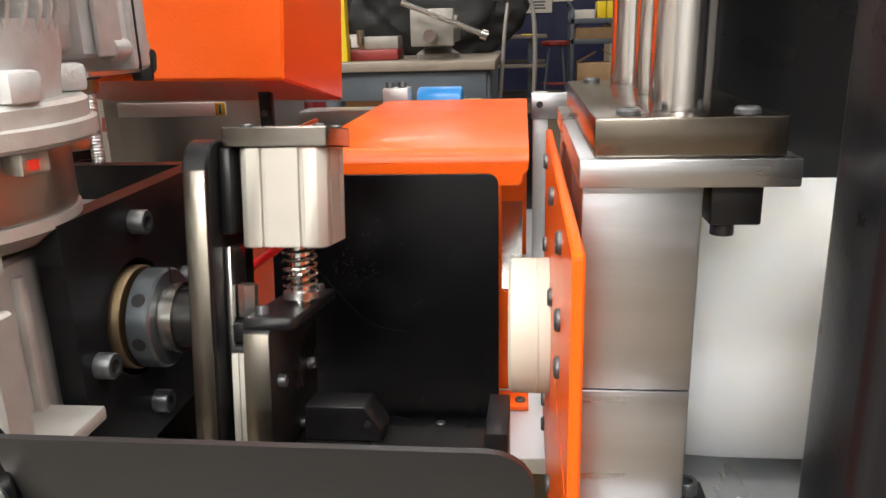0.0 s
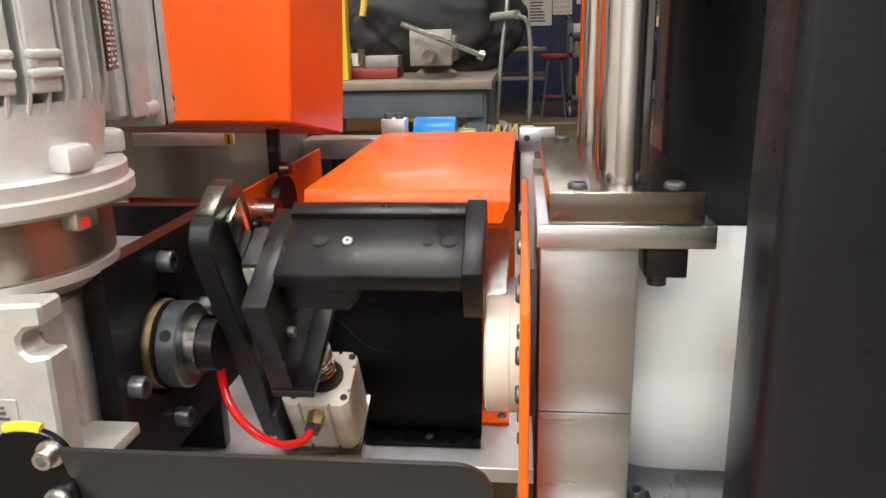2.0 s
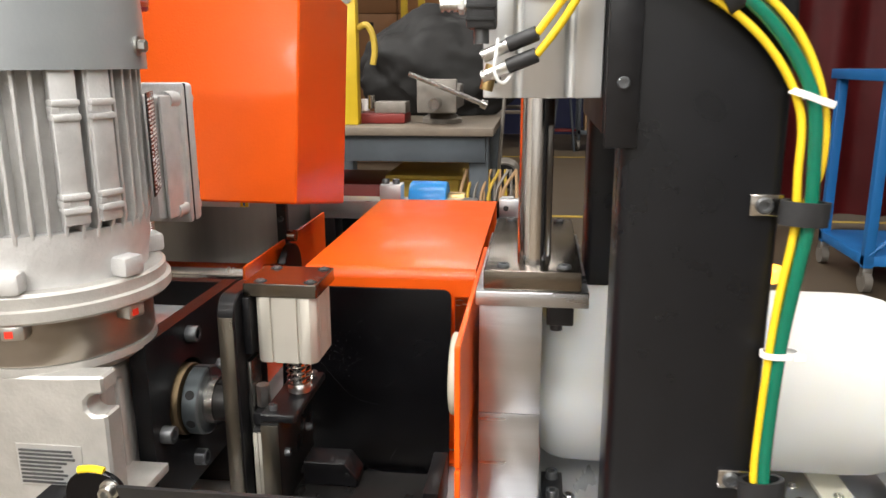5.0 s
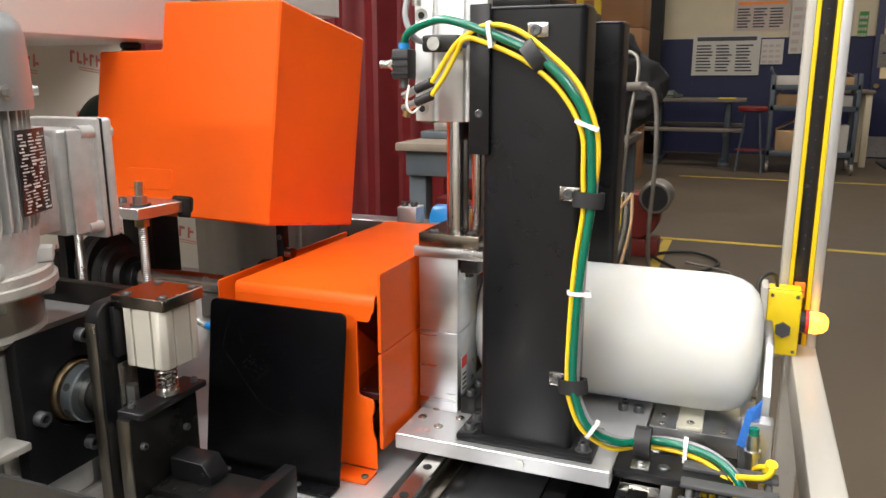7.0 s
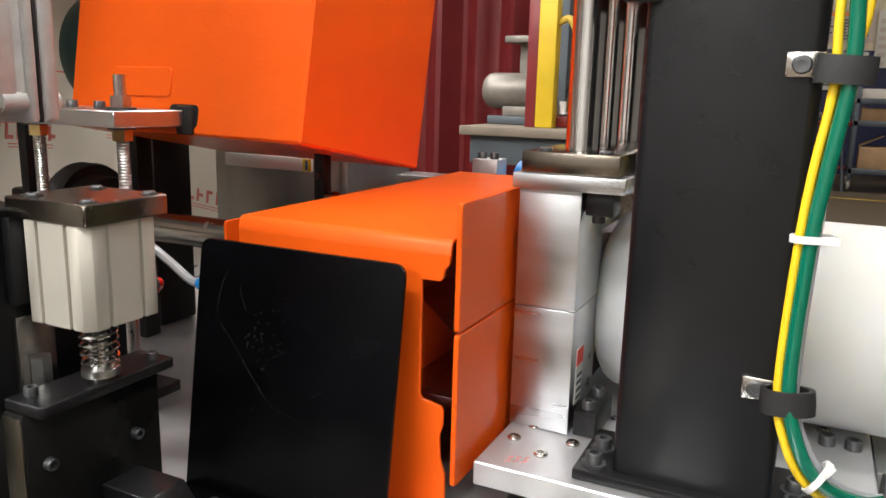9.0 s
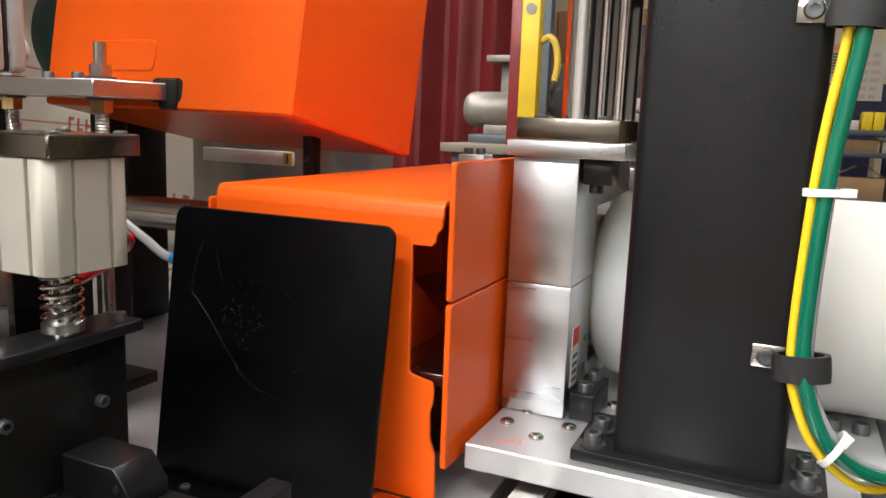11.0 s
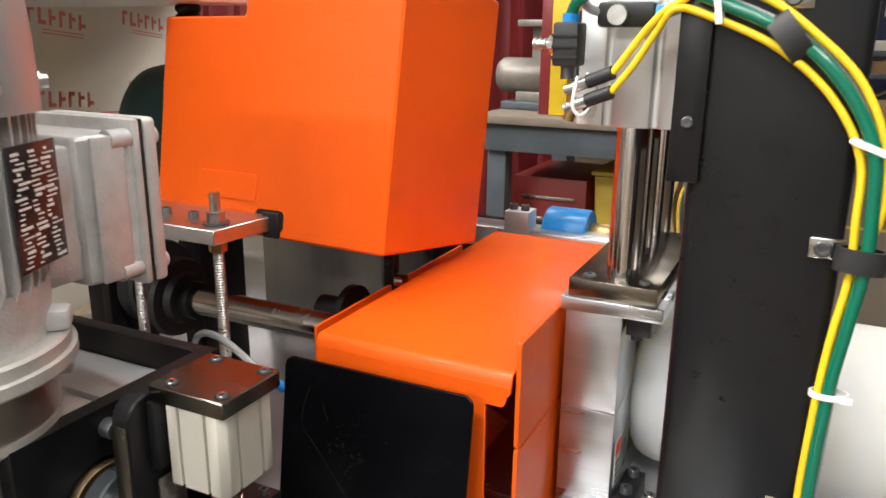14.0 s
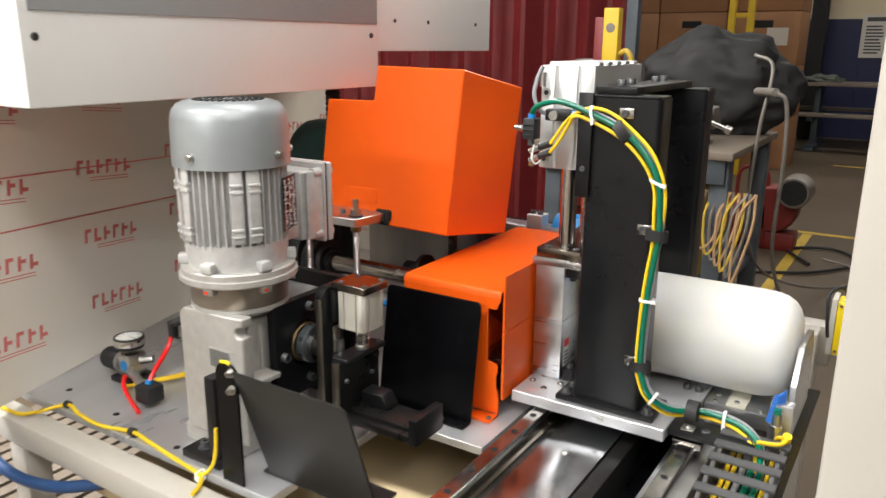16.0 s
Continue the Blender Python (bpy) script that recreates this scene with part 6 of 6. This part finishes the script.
bmesh.ops.solidify(b, geom=b.faces[:], thickness=0.004)
part("cloth", b, CURTAIN, curt2)
part("rail", rod((1.33, 5.0, 3.02), (4.7, 5.0, 3.02), 0.02, 12), BENCHSTEEL, curt2)
part("post", box(4.62, 4.70, 4.97, 5.03, FLOOR, 3.05, 0.003), BENCHSTEEL, curt2)

bench = thing("work_bench", (-0.6, 2.9, FLOOR), "grey steel workbench with a worn top", "workbench")
part("top", box(-0.86, -0.06, 2.5, 3.4, 0.925, 0.955, 0.004), BENCHWOOD, bench)
part("apron", box(-0.83, -0.09, 2.53, 2.56, 0.83, 0.9248, 0.003), BENCHSTEEL, bench)
part("lower_shelf", box(-0.82, -0.1, 2.56, 3.35, 0.35, 0.38, 0.003), BENCHSTEEL, bench)
for x in (-0.83, -0.15):
    for y in (2.56, 3.30):
        part("leg", box(x, x + 0.07, y, y + 0.07, FLOOR, 0.925, 0.003), BENCHSTEEL, bench)
vise = thing("bench_vise", (-0.27, 2.72, 0.955), "cast-iron bench vise with a sliding bar handle", "vise")
b = lathe([(0.075, 0.956), (0.075, 0.972), (0.05, 0.99), (0.045, 1.02), (0.02, 1.02)], (-0.27, 2.74, 0), n=24)
part("base", b, VISEGREY, vise)
part("body", prism([(2.62, 1.01), (2.88, 1.01), (2.88, 1.05), (2.84, 1.10), (2.74, 1.10), (2.70, 1.06), (2.62, 1.06)], "x", -0.345, -0.20, 0.006), VISEGREY, vise)
part("front_jaw", box(-0.345, -0.20, 2.60, 2.63, 1.0, 1.12, 0.005), VISEGREY, vise)
part("screw", rod((-0.27, 2.50, 1.035), (-0.27, 2.62, 1.035), 0.02, 14), STEEL, vise)
part("handle", rod((-0.36, 2.52, 1.14), (-0.10, 2.55, 1.035), 0.009, 10), STEEL, vise)
part("handle_end", rod((-0.108, 2.549, 1.038), (-0.088, 2.552, 1.03), 0.016, 12), STEEL, vise)
redvise = thing("red_tool_block", (-0.5, 2.75, 0.955), "dull red tool block on the workbench", "tool")
part("block", box(-0.66, -0.40, 2.66, 2.80, 0.956, 0.992, 0.004), REDMACHINE, redvise)
part("jaw", box(-0.52, -0.40, 2.68, 2.78, 0.992, 1.035, 0.004), VISEGREY, redvise)
for i in range(6):
    part("chuck_part", rod((-0.65 + 0.022 * i, 2.72, 0.992 + 0.008 * (i % 3)), (-0.65 + 0.022 * i, 2.72, 1.03 + 0.014 * (i % 3)), 0.016, 12), (VISEGREY, CABINET, STEEL)[i % 3], redvise)
tarp = thing("covered_machine", (-0.35, 3.2, 0.955), "machine covered with a crumpled black tarpaulin", "covered machine")
b = bmesh.new()
bmesh.ops.create_icosphere(b, subdivisions=5, radius=1)
for v in b.verts:
    d = v.co.copy()
    k = 1 + 0.16 * noise.noise(d * 2.2) + 0.07 * noise.noise(d * 5.5) + 0.03 * noise.noise(d * 14)
    v.co = Vector((-0.33 + d.x * 0.36 * k, 3.22 + d.y * 0.17 * k, max(0.957, 1.14 + d.z * 0.26 * k)))
part("tarpaulin", b, TARP, tarp)
part("air_tool", rod((-0.07, 2.86, 1.16), (0.02, 2.74, 1.165), 0.016, 14), VISEGREY, tarp)
hoses = thing("shop_hoses", (0.0, 3.2, FLOOR), "tangle of grey hoses and leads hanging to the floor", "hoses")
part("hose", hose([(0.02, 2.74, 1.165), (0.06, 2.75, 1.12), (0.07, 2.78, 0.9), (0.05, 2.9, 0.5), (0.10, 3.1, 0.2), (0.0, 3.4, 0.135), (-0.3, 3.6, 0.135)], 0.008, 8), VISEGREY, hoses)
part("hose", hose([(-0.1, 2.9, 1.30), (-0.02, 2.85, 1.25), (-0.04, 2.82, 1.0), (-0.06, 2.9, 0.6), (-0.02, 3.3, 0.3), (0.2, 3.8, 0.14), (0.35, 4.2, 0.14), (0.1, 4.4, 0.14)], 0.007, 8), VISEGREY, hoses)
part("hose", hose([(-0.2, 3.9, 0.135), (0.1, 4.1, 0.135), (0.28, 4.45, 0.135), (0.12, 4.7, 0.135), (-0.1, 4.55, 0.135), (0.05, 4.25, 0.135)], 0.009, 8), RUBBER, hoses)
for i in range(7):
    part("coil", hose([(-0.16 + 0.03 * i, 2.58, 0.80), (-0.18 + 0.025 * i, 2.55, 0.7), (-0.15 + 0.02 * i, 2.53, 0.58 - 0.02 * i), (-0.10 + 0.02 * i, 2.55, 0.66), (-0.1 + 0.02 * i, 2.58, 0.80)], 0.006, 6), (CARDBOARD, FLOORLINE, VISEGREY)[i % 3], hoses)
grinder = thing("bench_grinder", (-0.75, 2.8, 0.955), "grey motor of a belt grinder on the workbench", "grinder")
part("stand", box(-0.85, -0.66, 2.72, 2.88, 0.956, 0.985, 0.004), BENCHSTEEL, grinder)
part("foot", box(-0.80, -0.69, 2.74, 2.86, 0.985, 1.02, 0.004), VISEGREY, grinder)
part("motor", lathe([(0.02, -0.89), (0.05, -0.885), (0.062, -0.87), (0.065, -0.855), (0.065, -0.70), (0.055, -0.685), (0.02, -0.68)], (0, 2.8, 1.075), "x", 28), VISEGREY, grinder)
part("shaft", rod((-0.69, 2.8, 1.075), (-0.66, 2.8, 1.075), 0.014, 12), STEEL, grinder)
part("belt_arm", box(-0.80, -0.72, 2.90, 2.94, 1.02, 1.26, 0.006), VISEGREY, grinder)
part("belt_table", box(-0.84, -0.70, 2.84, 2.96, 1.25, 1.275, 0.004), VISEGREY, grinder)
ypost = thing("yellow_post", (-0.594, 2.62, 0.9552), "safety-yellow painted steel post standing on the workbench", "post")
part("post", box(-0.625, -0.563, 2.60, 2.65, 0.9552, 1.475, 0.004), POSTYELLOW, ypost)
part("back_plate", box(-0.665, -0.6255, 2.61, 2.64, 0.9552, 1.44, 0.003), CURTAIN, ypost, "faded red flange")
part("eye", rod((-0.594, 2.60, 1.40), (-0.594, 2.596, 1.40), 0.018, 16), VISEGREY, ypost)
part("hook", hose([(-0.562, 2.63, 1.30), (-0.53, 2.62, 1.31), (-0.508, 2.62, 1.28), (-0.500, 2.62, 1.22), (-0.508, 2.62, 1.17)], 0.012, 8), FLOORLINE, ypost)
rack = thing("yellow_rack", (-1.1, 7.4, FLOOR), "yellow upright of a pallet rack", "rack")
for x in (-1.25, -1.08):
    part("upright", box(x, x + 0.06, 7.4, 7.46, FLOOR, 3.0, 0.003), POSTYELLOW, rack)
for i in range(8):
    part("brace", box(-1.19, -1.08, 7.42, 7.44, 0.4 + 0.3 * i, 0.44 + 0.3 * i, 0.002), POSTYELLOW, rack)
heater = thing("drum_fan", (-0.25, 4.6, FLOOR), "red portable blower with a round outlet on the floor", "blower")
part("tank", box(-0.62, -0.24, 4.52, 4.86, FLOOR, 0.40, 0.02, 3), REDMACHINE, heater)
part("volute", lathe([(0.05, 4.52), (0.13, 4.52), (0.142, 4.54), (0.142, 4.68), (0.13, 4.70), (0.05, 4.70)], (-0.22, 0, 0.37), "y", 32), REDMACHINE, heater, "dull red round blower housing")
part("foot", box(-0.32, -0.08, 4.53, 4.69, FLOOR, 0.23, 0.006), REDMACHINE, heater)
part("motor", lathe([(0.03, 4.43), (0.085, 4.43), (0.095, 4.45), (0.095, 4.62), (0.07, 4.65), (0.03, 4.65)], (-0.10, 0, 0.50), "y", 28), VISEGREY, heater)
part("outlet", lathe([(0.03, 4.427), (0.075, 4.427), (0.075, 4.43)], (-0.10, 0, 0.50), "y", 28), HOLE, heater)
part("handle", hose([(-0.45, 4.6, 0.42), (-0.44, 4.6, 0.58), (-0.36, 4.6, 0.62), (-0.28, 4.6, 0.58), (-0.27, 4.6, 0.45)], 0.012, 8), REDMACHINE, heater)
boards = thing("yellow_bin", (-0.42, 2.95, 0.38), "worn dark yellow storage bin under the workbench", "bin")
part("shell", prism([(-0.46, 0.381), (-0.22, 0.381), (-0.20, 0.74), (-0.48, 0.74)], "y", 2.72, 3.10, 0.006), FLOORLINE, boards)
part("rim", box(-0.49, -0.19, 2.71, 3.11, 0.74, 0.755, 0.004), FLOORLINE, boards)
box_r = thing("red_tool_chest", (-0.75, 3.0, 0.38), "dark red tool chest on the bench's lower shelf", "tool chest")
part("chest", box(-0.78, -0.5, 2.7, 3.1, 0.381, 0.72, 0.006), REDMACHINE, box_r)
for z in (0.47, 0.56, 0.64):
    part("drawer_pull", box(-0.74, -0.54, 2.688, 2.70, z, z + 0.012, 0.002), STEEL, box_r)

bcart = thing("blue_cart", (2.070, 3.8, FLOOR), "bright blue steel shop cart on casters", "cart")
for x in (1.610, 2.470):
    for y in (3.45, 4.0):
        part("leg", box(x, x + 0.045, y, y + 0.045, 0.24, 1.13, 0.003), BLUECART, bcart)
        c = part("caster", rod((x + 0.005, y + 0.02, 0.172), (x + 0.04, y + 0.02, 0.172), 0.05, 18), VISEGREY, bcart)
        part("fork", box(x, x + 0.045, y, y + 0.04, 0.20, 0.24, 0.003), ZINC, c)
part("top_shelf", box(1.590, 2.540, 3.43, 4.07, 1.09, 1.14, 0.004), BLUECART, bcart)
part("lower_shelf", box(1.610, 2.515, 3.45, 4.045, 0.25, 0.30, 0.004), BLUECART, bcart)
part("brace", hose([(1.630, 3.46, 0.30), (2.070, 3.46, 0.7), (2.490, 3.46, 1.08)], 0.012, 8), BLUECART, bcart)


# ---------------------------------------------------------------- what moves
def motions():
    base = BASE["turning_arm"]
    rows = [(0.0, -9), (0.15, 8), (0.3, 25), (0.5, 47.5), (0.75, 76), (1.0, 105), (1.25, 134), (1.5, 162), (1.75, 184), (2.0, 208), (2.2, 235), (2.5, 268.5), (2.75, 298), (3.0, 323), (3.2, 348), (3.35, 358), (3.5, 360), (16.0, 360)]
    walk(arm, [(t, pose(*base, a, 0, 0)) for t, a in rows])
    base = BASE["drive_shaft"]
    walk(shaft, [(t, pose(*base, a, 0, 0)) for t, a in rows])
    away = [(0.0, -0.356), (4.25, -0.356), (4.6, -0.340), (5.0, -0.277), (5.5, -0.186), (6.0, -0.083), (6.35, -0.016), (6.55, 0.0), (16.0, 0.0)]
    for ob in (car, bottle, neckring, loom, chain):
        o = BASE[ob.name]
        walk(ob, [(t, pose(o.x - 0.025 * d, o.y + d, o.z)) for t, d in away])
    o = BASE["cutting_head"]
    slide = [(0.0, -0.058), (6.1, -0.058), (6.5, -0.051), (7.0, -0.034), (7.5, -0.032), (9.0, -0.030), (12.5, -0.016), (14.5, -0.006), (15.5, 0.0), (16.0, 0.0)]
    walk(head, [(t, pose(o.x + d, o.y, o.z)) for t, d in slide])


motions()
